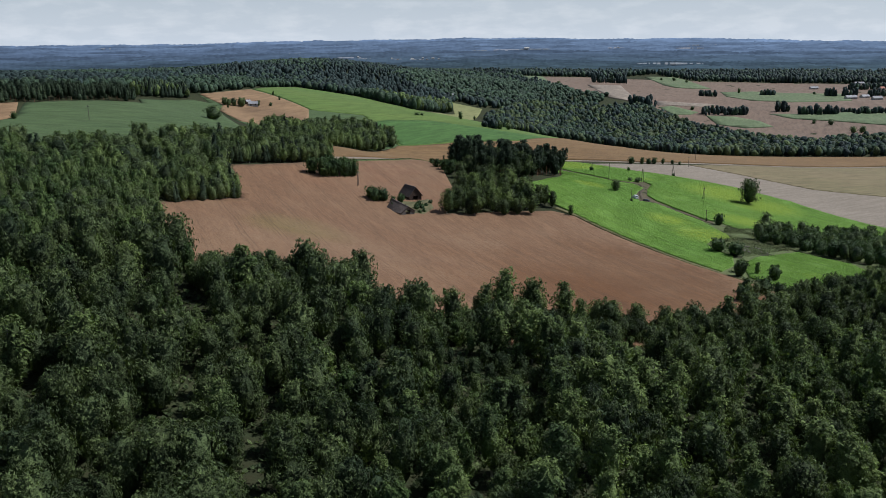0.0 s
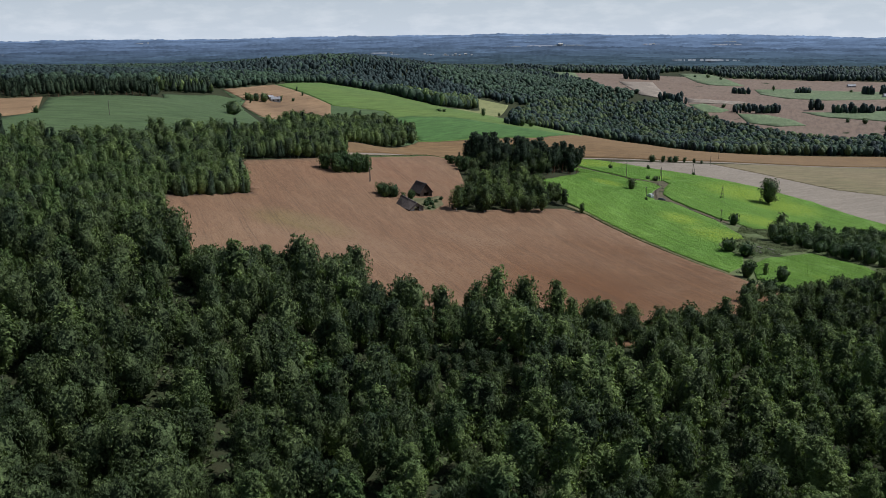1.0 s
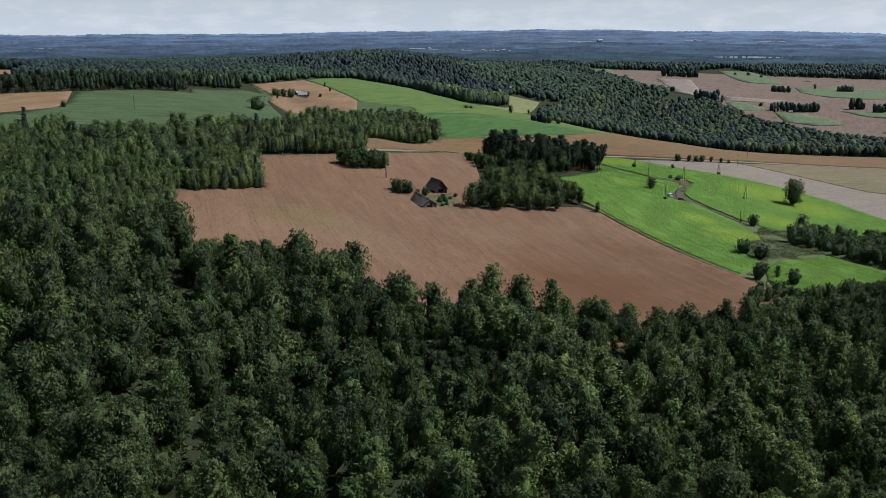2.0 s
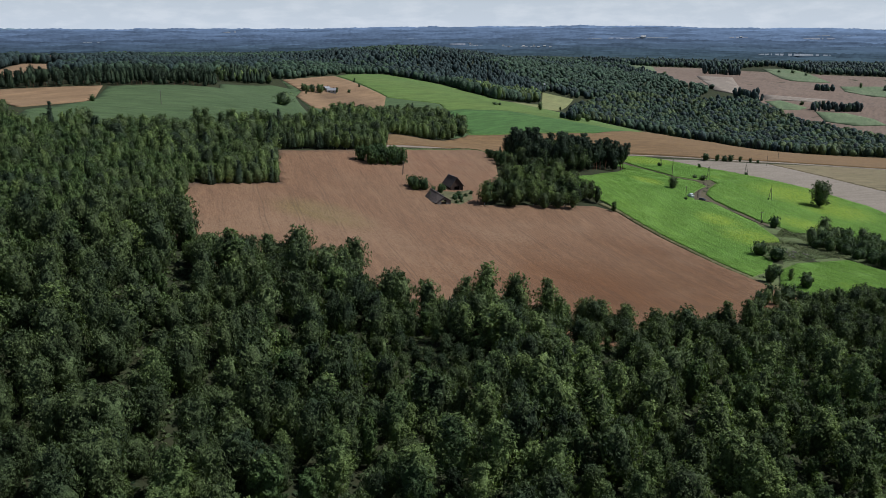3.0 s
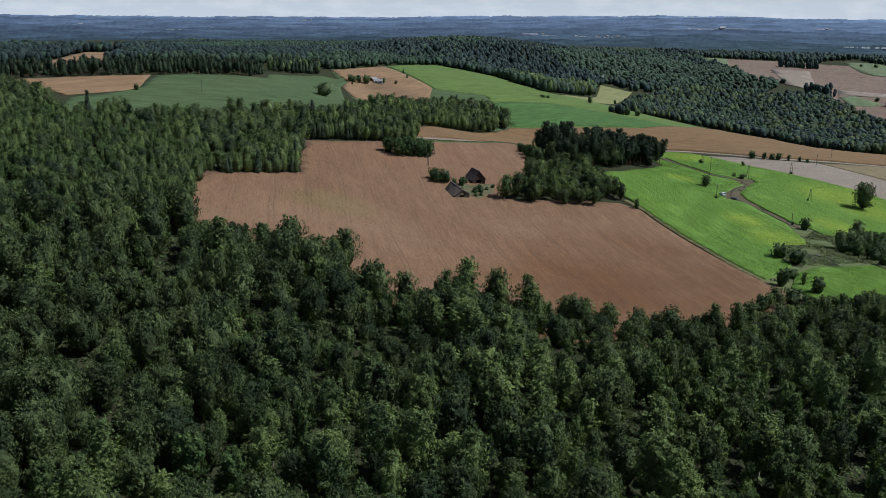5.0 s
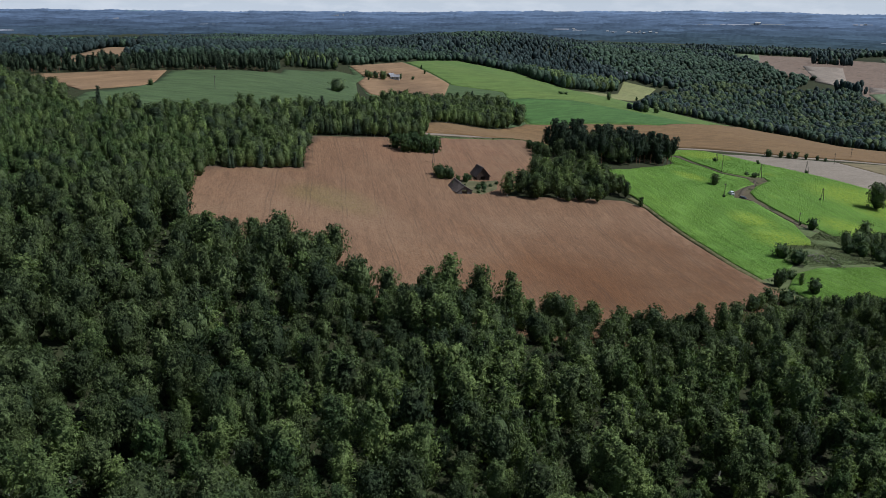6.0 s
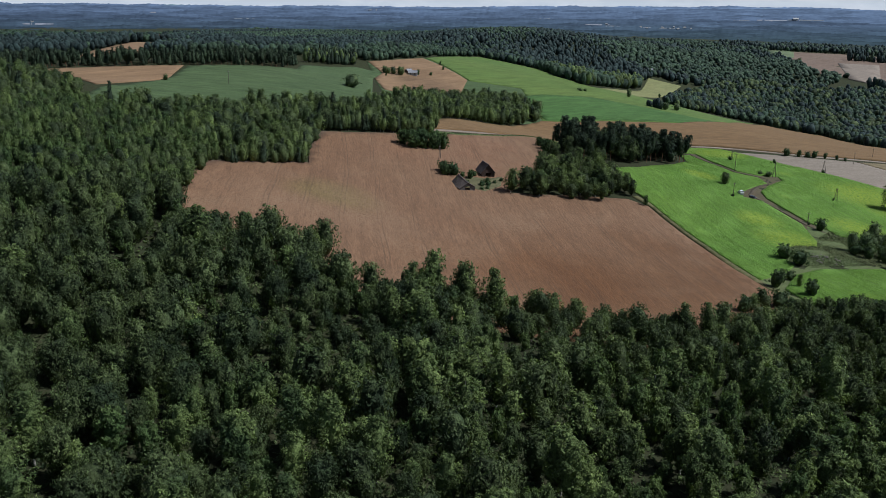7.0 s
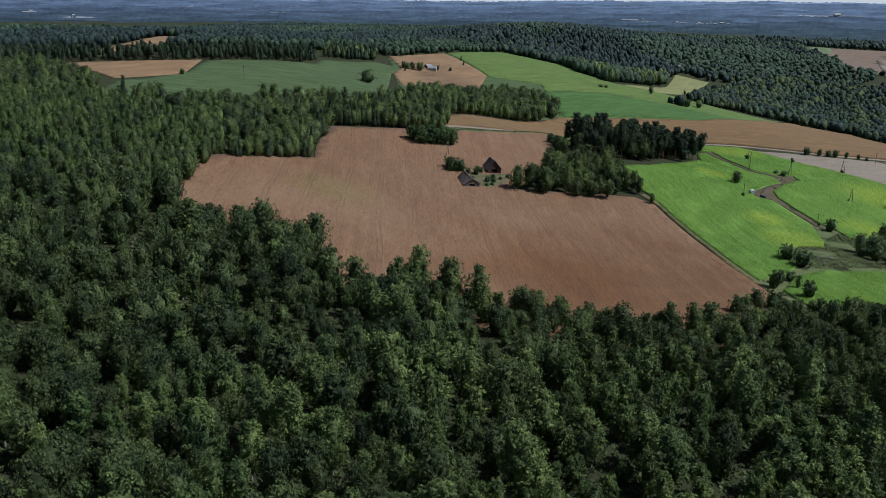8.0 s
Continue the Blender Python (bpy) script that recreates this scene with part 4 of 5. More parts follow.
# single trees and bushes in the open
tree("broad", 4, 2, 218, 566, 1.62, 20, 1.25, "large round dark broadleaf tree standing alone", "single trees")
for k, a, b, s in (("broad", 139, 366, 0.5), ("bush", 143, 372, 1.0), ("bush", 136, 358, 1.6), ("young", 146, 362, 0.6), ("bush", 150, 352, 1.5)):
    tree(k, 2, int(a) % 6, a, b, s, a, 1.1, group="thicket beside the green crop")
tree("broad", 4, 4, 115, 529, 0.62, 80, 1.3, "small round tree in green crop", "single trees")
for a, b, s, w in ((166, 476, 1.45, 1.1), (143, 407, 1.7, 1.25), (149, 400, 1.7, 1.2), (144, 591, 0.75, 1.9), (139, 593, 0.6, 1.4), (120, 644, 0.7, 1.3),
                   (182, 558, 0.4, 0.9), (161, 483, 0.45, 0.8), (120, 504, 0.42, 1.3), (163, 694, 1.3, 1.1), (172, 694, 1.15, 0.9), (179, 697, 1.1, 1.1),
                   (184, 699, 1.1, 1.2), (192, 701, 1.0, 0.8), (201, 703, 0.85, 0.9), (207, 702, 0.65, 1.1), (152, 653, 0.75, 1.1), (185, 642, 0.55, 1.3)):
    tree("bush", 2, int(a) % 6, a, b, s, a * 7, w, group="bushes in the open")
for a, b, s, w in ((-35, 424, 1.75, 1.0), (-31, 427, 1.6, 1.0), (-37, 428, 1.5, 1.0), (-26, 425, 0.9, 1.1), (-22, 428, 1.1, 1.0), (-13, 421, 0.75, 1.2), (-10, 424, 0.6, 1.4),
                   (-12, 428, 0.7, 1.2), (-8, 430, 0.45, 1.5), (-20, 413, 0.8, 1.2), (-24, 416, 0.9, 1.1), (-11, 415, 0.5, 1.3), (-6, 436, 0.5, 1.3), (-21, 434, 0.7, 1.2), (-9, 418, 0.55, 1.2)):
    tree("bush", 2, int(-a) % 6, a, b, s, a * 9, w, "overgrown green bush beside a derelict barn", "bushes by the barns")
x, y = sown(rng, [(176, 440), (186, 462), (196, 470), (226, 470), (300, 470), (330, 420), (300, 350), (236, 366), (205, 396), (190, 425)], 6.8)
for k, a, b in zip(chosen(rng, len(x), {"broad": 3, "bush": 6}), x, y):
    s = rng.uniform(0.62, 0.85) if k == "broad" else rng.uniform(1.2, 2.0)
    tree(k, 2, int(rng.integers(0, 6)), a, b, s, rng.uniform(0, 360), 1.15, group="thicket beside the green crop")
for k, a, b, s in (("broad", 192, 470, 1.0), ("broad", 130, 322, 0.62), ("bush", 136, 328, 1.7), ("bush", 128, 330, 1.4), ("birch", 125, 318, 0.6), ("bush", 140, 322, 1.5),
                   ("bush", 122, 316, 1.5)):
    tree(k, 2, int(10 * s), a, b, s, a, 1.15, group="thicket beside the green crop")

# ---- far woods ----
belt = [(47, 843), (56, 862), (98, 985), (150, 1018), (226, 1014), (256, 908), (300, 906), (348, 908), (402, 912), (480, 896), (640, 965), (760, 1010), (600, 1080),
        (470, 1040), (444, 1126), (395, 1276), (361, 1480), (272, 1417), (172, 1393), (103, 1245), (60, 1100)]
lone_wood = [(-111, 857), (-80, 834), (-55, 812), (-30, 850), (-5, 960), (14, 1050), (14, 1120), (-50, 1000), (-95, 935)]
pines_west = [(-310, 430), (-262, 492), (-217, 580), (-232, 632), (-250, 636), (-246, 590), (-284, 514), (-324, 448), (-430, 412), (-430, 390), (-330, 390)]
spruces_west = [(-238, 650), (-211, 700), (-228, 736), (-262, 700)]
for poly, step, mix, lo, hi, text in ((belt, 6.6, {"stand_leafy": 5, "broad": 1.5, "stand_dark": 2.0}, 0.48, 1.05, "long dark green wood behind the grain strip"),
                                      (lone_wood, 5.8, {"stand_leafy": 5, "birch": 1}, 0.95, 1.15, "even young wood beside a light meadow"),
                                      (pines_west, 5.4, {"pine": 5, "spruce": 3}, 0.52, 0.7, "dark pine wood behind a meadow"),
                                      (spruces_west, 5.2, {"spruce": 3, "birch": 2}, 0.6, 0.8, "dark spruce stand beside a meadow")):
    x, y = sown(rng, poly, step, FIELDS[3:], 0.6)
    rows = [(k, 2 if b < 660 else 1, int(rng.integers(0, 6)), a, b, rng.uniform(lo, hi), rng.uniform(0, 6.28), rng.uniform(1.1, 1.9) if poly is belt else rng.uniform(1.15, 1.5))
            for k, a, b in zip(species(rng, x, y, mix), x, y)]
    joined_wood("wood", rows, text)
AVOID = FIELDS[7:23] + [belt, lone_wood, pines_west, spruces_west, island_wood, left_wood]
hill = [(-215, 735), (-188, 818), (-168, 960), (-90, 945), (-40, 1010), (10, 1125), (20, 1190), (60, 1200), (100, 1250), (172, 1400), (272, 1425), (330, 1640), (316, 1660), (228, 2390),
        (100, 2700), (-1500, 2700), (-1300, 1200), (-700, 520), (-430, 400), (-330, 545), (-262, 700), (-228, 740)]
bands = ((0, 1000, 7.0, 0.95), (1000, 1450, 8.8, 1.0), (1450, 2000, 13.0, 1.1), (2000, 2750, 20.0, 1.25))


def hidden(x, y, tall=14.0):
    """Which places lie behind higher ground, looked at from over the near wood."""
    u = np.linspace(0.25, 0.97, 26)[:, None]
    ex, ey, ez = 60.0, 0.0, 101.0
    sight = ez + (land(x, y) + tall - ez) * u
    return (land(ex + (x - ex) * u, ey + (y - ey) * u) + 6.0 > sight).any(0)


rows = []
for lo, hi, step, grow in bands:
    x, y = sown(rng, hill, step, AVOID, 0.62)
    ok = (y >= lo) & (y < hi)
    x, y = x[ok], y[ok]
    ok = ~hidden(x, y) | (rng.random(len(x)) < 0.06)
    x, y = x[ok], y[ok]
    for a, b in zip(x, y):
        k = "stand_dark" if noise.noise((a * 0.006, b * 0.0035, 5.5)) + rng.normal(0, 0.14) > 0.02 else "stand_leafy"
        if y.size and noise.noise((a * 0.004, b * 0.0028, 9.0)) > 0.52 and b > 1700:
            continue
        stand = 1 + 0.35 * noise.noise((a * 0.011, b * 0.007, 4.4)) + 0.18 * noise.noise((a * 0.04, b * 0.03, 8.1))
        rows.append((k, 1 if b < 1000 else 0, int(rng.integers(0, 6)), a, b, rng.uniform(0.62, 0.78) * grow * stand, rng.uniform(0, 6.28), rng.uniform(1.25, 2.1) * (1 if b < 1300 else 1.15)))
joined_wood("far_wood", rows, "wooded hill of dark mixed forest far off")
x, y = sown(rng, [(1150, 2125), (420, 2430), (230, 2395), (100, 2700), (1900, 2750), (2300, 1700), (1250, 1100), (1720, 1800)], 16.0, FIELDS[13:14])
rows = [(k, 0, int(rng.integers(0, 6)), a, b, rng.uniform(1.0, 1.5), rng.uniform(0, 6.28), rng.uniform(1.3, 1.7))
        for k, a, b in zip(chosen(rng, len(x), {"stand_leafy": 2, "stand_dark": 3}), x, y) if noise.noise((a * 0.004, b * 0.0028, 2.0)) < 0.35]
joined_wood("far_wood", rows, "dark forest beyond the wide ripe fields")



COPSES = [(445, 2172, 92, 28), (925, 2212, 75, 27), (577, 1775, 39, 18), (482, 1387, 87, 18), (594, 1427, 22, 24), (635, 1365, 75, 20), (726, 1828, 36, 18),
          (867, 1776, 69, 24), (1013, 1949, 92, 22), (720, 1367, 54, 15), (936, 1752, 55, 22), (366, 1481, 49, 24), (485, 2522, 32, 11), (50, 826, 16, 13), (695, 1403, 22, 11)]
for a, b, w, h in COPSES:
    n = max(5, int(w * 0.55))
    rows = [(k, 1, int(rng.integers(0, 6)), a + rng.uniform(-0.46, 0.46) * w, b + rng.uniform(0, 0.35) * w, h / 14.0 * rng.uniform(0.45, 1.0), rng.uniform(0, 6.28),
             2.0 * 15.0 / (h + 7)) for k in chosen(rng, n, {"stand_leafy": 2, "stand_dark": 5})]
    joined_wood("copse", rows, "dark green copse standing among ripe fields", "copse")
for a, b, w, h in ((685, 1897, 7, 13), (653, 2317, 17, 10), (668, 2250, 13, 8), (712, 2279, 17, 8), (572, 1256, 9, 6), (589, 1235, 10, 9), (575, 1137, 9, 10), (585, 1134, 10, 11),
                   (267, 1879, 11, 15), (621, 2336, 10, 8), (835, 1847, 14, 7), (352, 1345, 6, 5), (446, 1459, 11, 6), (-23, 823, 6, 3), (-19, 826, 4, 3), (21, 862, 5, 10), (42, 1023, 4, 4),
                   (-233, 449, 4, 4), (-157, 570, 12, 10.5), (-183, 700, 6, 8), (-180, 701, 6, 7), (-176, 704, 6, 7.5), (-171, 709, 8, 9.5), (-161, 727, 4, 5), (-178, 690, 3, 3),
                   (-152, 738, 4, 3), (-150, 770, 3, 4), (-160, 790, 3, 4), (60, 830, 8, 9), (70, 845, 8, 8)):
    kind = "broad" if h > 6 else "bush"
    s = h / (13.0 if h > 6 else 4.4)
    tree(kind, 2, int(a) % 6, a, b, s, a, min(2.2, w / 2 / ((3.3 if h > 6 else 2.5) * s)), "dark green tree standing alone in farmland" if h > 6 else "small green bush in farmland",
         "trees in the farmland")

# ---- distance ----
RIDGES = []


def ridge_top(v, height, rough, seed, lift):
    """The height of a ridge's crest in the direction v, in radians to the right of +y."""
    return (height + lift * (8 + 28 * math.exp(-((v - 0.02) / 0.3) ** 2)) + rough * (noise.noise((v * 5.0, seed, 0.0)) + 0.7 * noise.noise((v * 13.0, seed, 4.0)))
            + 6.0 * noise.noise((v * 45.0, seed, 8.0)) + 3.5 * noise.noise((v * 260.0, seed, 2.0)) + 2.5 * noise.noise((v * 700.0, seed, 5.0)))


def ridge(name, reach, height, rough, seed, mat, label, lift=0.0, low=-60.0):
    """A long wooded rise closing the view, bent round the place."""
    a = np.radians(np.linspace(-62, 48, 1100))
    top = np.array([ridge_top(v, height, rough, seed, lift) for v in a])
    V = []
    for d, z in ((-260.0, low + 0 * top), (0.0, top), (60.0, low + 0 * top)):
        r = reach + d
        V.append(np.stack([r * np.sin(a), r * np.cos(a), z], -1))
    n = len(a)
    F = [np.stack([np.arange(n - 1) + j * n, np.arange(1, n) + j * n, np.arange(1, n) + (j + 1) * n, np.arange(n - 1) + (j + 1) * n], -1) for j in range(len(V) - 1)]
    RIDGES.append((reach, height, rough, seed, lift, low))
    return tagged(new(name, mesh_of(name, np.concatenate(V), np.concatenate(F), [mat], smooth=True)), label, "distance", kind="structure")


HAZE_TONES = ((0.032, 0.050, 0.053), (0.042, 0.063, 0.085), (0.068, 0.096, 0.144), (0.104, 0.146, 0.220))   # haze painted into the far woods' colour, bluer and paler with every kilometre
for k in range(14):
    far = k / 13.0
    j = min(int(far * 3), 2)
    tone = tuple((HAZE_TONES[j][i] + (HAZE_TONES[j + 1][i] - HAZE_TONES[j][i]) * (far * 3 - j)) * (0.86, 1.10, 0.95, 1.05)[k % 4] for i in range(3))
    ridge("backdrop", 2800 + 155 * k, -6 + 3.0 * k + 0.30 * k * k, 11, 1.0 + k, distance_material("hazed_far_forest", tone, tuple(min(0.3, 1.7 * v) for v in tone)),
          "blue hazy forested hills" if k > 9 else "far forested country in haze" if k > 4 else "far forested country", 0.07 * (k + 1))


def on_slope(turn, drop):
    """The place on the nearest ridge that is met at so many degrees to the right of +y and below the level of the eye."""
    v, t = radians(turn), -math.tan(radians(drop))
    for reach, height, rough, seed, lift, low in RIDGES:
        top = ridge_top(v, height, rough, seed, lift)
        if 94 + reach * t < top - 2:
            c = 260 / (top - low)
            r = (reach - 260 + c * (94 - low)) / (1 - c * t) - 1.2
            return Vector((r * math.sin(v), r * math.cos(v), 94 + r * t))
    return None


def clearing(turn, drop, across, deep, mat, label):
    """A pale field on a far slope, seen as a narrow streak; across and deep in degrees."""
    n = 12
    lo, hi = [], []
    for i in range(n + 1):
        u = i / n
        w = deep * (0.35 + 0.65 * math.sin(math.pi * u) ** 0.7) * (0.8 + 0.4 * noise.noise((turn * 3 + u * 4, drop, 1.0)))
        a, b = on_slope(turn + across * (u - 0.5), drop + w / 2), on_slope(turn + across * (u - 0.5), drop - w / 2)
        if a and b and (a - b).length < 140:
            lo.append(a)
            hi.append(b)
    if len(lo) < 2:
        return
    m = len(lo)
    quads = [(i, i + 1, m + i + 1, m + i) for i in range(m - 1)]
    tagged(new("far_clearing", mesh_of("far_clearing", [tuple(p) for p in lo + hi], np.array(quads), [mat])), label, "field", kind="structure")


# field colours greyed towards blue: the haze of the ridges painted in
FAR_PALE = field_material("hazed_pale_field", (0.21, 0.22, 0.25), (0.17, 0.19, 0.23), (0.26, 0.26, 0.27), 20.0, 0.1, bump=0.0)
FAR_DULL = field_material("hazed_dull_field", (0.17, 0.19, 0.21), (0.14, 0.17, 0.20), (0.21, 0.21, 0.22), 20.0, 0.1, bump=0.0)
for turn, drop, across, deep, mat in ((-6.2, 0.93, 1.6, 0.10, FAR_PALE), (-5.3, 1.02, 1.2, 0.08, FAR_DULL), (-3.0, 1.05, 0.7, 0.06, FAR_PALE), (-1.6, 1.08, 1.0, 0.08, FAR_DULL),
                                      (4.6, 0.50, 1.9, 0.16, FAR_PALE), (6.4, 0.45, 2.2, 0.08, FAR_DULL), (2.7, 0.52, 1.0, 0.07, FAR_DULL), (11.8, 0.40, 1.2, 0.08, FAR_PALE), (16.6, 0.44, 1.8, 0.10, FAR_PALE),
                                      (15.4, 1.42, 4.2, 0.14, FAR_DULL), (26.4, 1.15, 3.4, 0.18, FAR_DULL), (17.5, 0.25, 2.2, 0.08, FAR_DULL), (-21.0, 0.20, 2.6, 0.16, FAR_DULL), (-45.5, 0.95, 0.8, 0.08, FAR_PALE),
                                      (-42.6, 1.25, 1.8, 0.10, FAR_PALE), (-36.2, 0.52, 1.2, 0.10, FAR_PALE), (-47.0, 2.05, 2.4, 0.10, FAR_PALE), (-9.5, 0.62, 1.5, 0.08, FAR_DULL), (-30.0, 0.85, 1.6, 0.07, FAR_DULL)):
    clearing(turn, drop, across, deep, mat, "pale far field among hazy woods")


# ---- barns, houses ----
def slab(bm, corners, thick):
    """A plate: four corners and a thickness along its normal."""
    p = [Vector(c) for c in corners]
    n = (p[1] - p[0]).cross(p[2] - p[0]).normalized() * thick
    lo, hi = [bm.verts.new(v) for v in p], [bm.verts.new(v + n) for v in p]
    k = len(p)
    bm.faces.new(lo[::-1])
    bm.faces.new(hi)
    for i in range(k):
        bm.faces.new((lo[i], lo[(i + 1) % k], hi[(i + 1) % k], hi[i]))


def block(bm, x0, x1, y0, y1, z0, z1):
    m = Matrix.Translation(((x0 + x1) / 2, (y0 + y1) / 2, (z0 + z1) / 2)) @ Matrix.Diagonal((x1 - x0, y1 - y0, z1 - z0, 1))
    bmesh.ops.create_cube(bm, size=1, matrix=m)


def barn(x, y, turn, w, l, eaves, top_back, top_front, wall_mat, front_mat, roof_mat, label, hole=False):
    """A gabled barn; the ridge runs along its y from the front gable (y = 0)."""
    ob = thing("derelict_barn", x, y, float(land(x, y)) - 0.1, turn, label, "barn", "derelict barns")
    h = w / 2
    for name, y0, top in (("front_gable", 0.0, top_front), ("back_gable", l, top_back)):
        bm = bmesh.new()
        if name == "front_gable":
            slab(bm, [(-h, 0.2, 0), (-1.5, 0.2, 0), (-1.5, 0.2, eaves + (top - eaves) * (1 - 1.5 / h)), (-h, 0.2, eaves)], 0.2)
            slab(bm, [(1.5, 0.2, 0), (h, 0.2, 0), (h, 0.2, eaves), (1.5, 0.2, eaves + (top - eaves) * (1 - 1.5 / h))], 0.2)
            slab(bm, [(-1.5, 0.2, 3.0), (1.5, 0.2, 3.0), (1.5, 0.2, eaves + (top - eaves) * (1 - 1.5 / h)), (0, 0.2, top), (-1.5, 0.2, eaves + (top - eaves) * (1 - 1.5 / h))], 0.2)
        else:
            slab(bm, [(-h, y0, 0), (h, y0, 0), (h, y0, eaves), (0, y0, top), (-h, y0, eaves)], 0.2)
        part(name, bm, front_mat if y0 == 0 else wall_mat, ob, "grey weathered boards with an open doorway" if y0 == 0 else "")
    for side in (-1, 1):
        bm = bmesh.new()
        block(bm, side * h - 0.1, side * h + 0.1, 0.2, l - 0.2, 0, eaves)
        part("side_wall", bm, wall_mat, ob)
        bm = bmesh.new()
        parts_y = [(-0.5, l * 0.5), (l * 0.5, l + 0.5)]
        for j, (ya, yb) in enumerate(parts_y):
            za, zb = (top_front + (top_back - top_front) * min(max(v / l, 0), 1) for v in (ya, yb))
            if hole and side == 1 and j == 0:
                yb = l * 0.28
                zb = top_front + (top_back - top_front) * 0.28
            drop = 0.5
            a = [(0, ya, za + 0.12), (0, yb, zb + 0.12), (side * (h + 0.6), yb, eaves - drop + 0.12), (side * (h + 0.6), ya, eaves - drop + 0.12)]
            slab(bm, a if side == -1 else a[::-1], 0.14)
        bmesh.ops.recalc_face_normals(bm, faces=bm.faces)
        part("roof_slope", bm, roof_mat, ob)
    bm = bmesh.new()
    for k in range(7):
        v = l * (k + 0.5) / 7
        zt = top_front + (top_back - top_front) * v / l
        for side in (-1, 1):
            slab(bm, [(0, v, zt - 0.1), (0, v + 0.16, zt - 0.1), (side * h, v + 0.16, eaves - 0.1), (side * h, v, eaves - 0.1)], 0.16)
    bmesh.ops.recalc_face_normals(bm, faces=bm.faces)
    part("rafters", bm, OLD_BOARD, ob)
    bm = bmesh.new()
    slab(bm, [(-0.25, -0.5, top_front + 0.24), (0.25, -0.5, top_front + 0.24), (0.25, l + 0.5, top_back + 0.24), (-0.25, l + 0.5, top_back + 0.24)], 0.08)
    part("ridge_cap", bm, PALE_BOARD, ob, "pale ridge boards")
    return ob


barn(-14.0, 437.5, 32, 7.6, 11.0, 3.0, 7.8, 7.8, OLD_BOARD, OLD_BOARD, OLD_ROOF, "dark weathered wooden barn standing in ripe wheat")
barn(-17.0, 407.0, 40, 8.6, 12.5, 2.4, 7.0, 4.8, OLD_BOARD, PALE_BOARD, OLD_ROOF, "half-collapsed grey wooden barn overgrown with bushes", True)


def house(x, y, turn, w, l, eaves, top, wall_mat, roof_mat, label, z=None):
    ob = thing("house", x, y, float(land(x, y)) + 0.1 if z is None else z, turn, label, "house", "farmhouses")
    bm = bmesh.new()
    block(bm, -l / 2, l / 2, -w / 2, w / 2, -2.0, eaves)
    part("wall", bm, wall_mat, ob)
    for side in (-1, 1):
        bm = bmesh.new()
        a = [(-l / 2, side * w / 2, eaves), (l / 2, side * w / 2, eaves), (l / 2, 0, top), (-l / 2, 0, top)]
        slab(bm, [(p[0] * 1.05, p[1] * 1.1, p[2]) for p in (a if side == -1 else a[::-1])], 0.2)
        bmesh.ops.recalc_face_normals(bm, faces=bm.faces)
        part("roof_slope", bm, roof_mat, ob)
    for side in (-1, 1):
        bm = bmesh.new()
        e = side * l / 2
        slab(bm, [(e, -w / 2, eaves), (e, w / 2, eaves), (e, 0, top)], 0.15 * side)
        bmesh.ops.recalc_face_normals(bm, faces=bm.faces)
        part("gable", bm, wall_mat, ob)
    for k in range(max(2, int(l / 3.5))):
        v = -l / 2 + l * (k + 0.5) / max(2, int(l / 3.5))
        bm = bmesh.new()
        block(bm, v - 0.6, v + 0.6, -w / 2 - 0.06, -w / 2 + 0.04, 0.9, 2.2)
        part("window", bm, CAR_GLASS, ob)
    bm = bmesh.new()
    block(bm, l * 0.2, l * 0.2 + 0.7, -0.35, 0.35, top - 1.0, top + 0.9)
    part("chimney", bm, ROOF_RED, ob)
    return ob


house(13, 1205, 10, 8, 12, 3.2, 7.2, WHITE_WALL, ROOF_GREY, "white house with a grey roof by the wood")
house(-164, 722, 15, 5, 8, 2.2, 4.4, WHITE_WALL, ROOF_GREY, "low pale farmhouse in an orange field")
house(-170, 727, 60, 4, 6, 2.0, 3.6, OLD_BOARD, ROOF_GREY, "small grey farm shed beside trees")
house(-412, 690, 20, 8, 14, 3.0, 7.0, WHITE_WALL, ROOF_RED, "farmhouse with a red roof at the wood")
house(-422, 694, 70, 7, 10, 3.0, 6.0, WHITE_WALL, ROOF_GREY, "pale outbuilding at the wood")
for a, b, l, h, tn, rm in ((849, 1707, 40, 8, 10, ROOF_GREY), (890, 1731, 30, 7, 20, ROOF_GREY), (885, 1672, 30, 8, 5, ROOF_GREY), (904, 2003, 27, 7, 0, ROOF_GREY), (913, 1921, 15, 7, 40, ROOF_RED),
                           (719, 1841, 19, 4, 0, ROOF_GREY), (1077, 2131, 41, 7, 0, ROOF_GREY), (1034, 1938, 21, 8, 30, ROOF_RED), (925, 1700, 14, 7, 50, ROOF_GREY), (960, 1745, 16, 7, 15, ROOF_RED)):
    house(a, b, tn, 9, 6 + 0.45 * l, h * 0.45, h, WHITE_WALL, rm, "village building with a pale roof among trees")


for turn, drop, size in ((-3.3, 1.02, 1.0), (-2.9, 1.08, 0.8), (-1.9, 1.05, 1.2), (-1.2, 1.0, 0.9), (-0.9, 1.1, 1.0), (-0.5, 1.03, 1.3), (-0.1, 1.08, 0.9), (-5.6, 0.9, 1.0),
                         (5.9, 0.42, 2.6), (-42.9, 1.12, 1.0), (-45.4, 0.9, 1.3), (12.0, 0.38, 1.2)):
    p = on_slope(turn, drop)
    house(p.x, p.y, -turn, 6 * size, 9 * size, 3 * size, 5 * size, WHITE_WALL, WHITE_WALL, "tiny pale village house in the hazy distance", p.z - 2.0 * size)


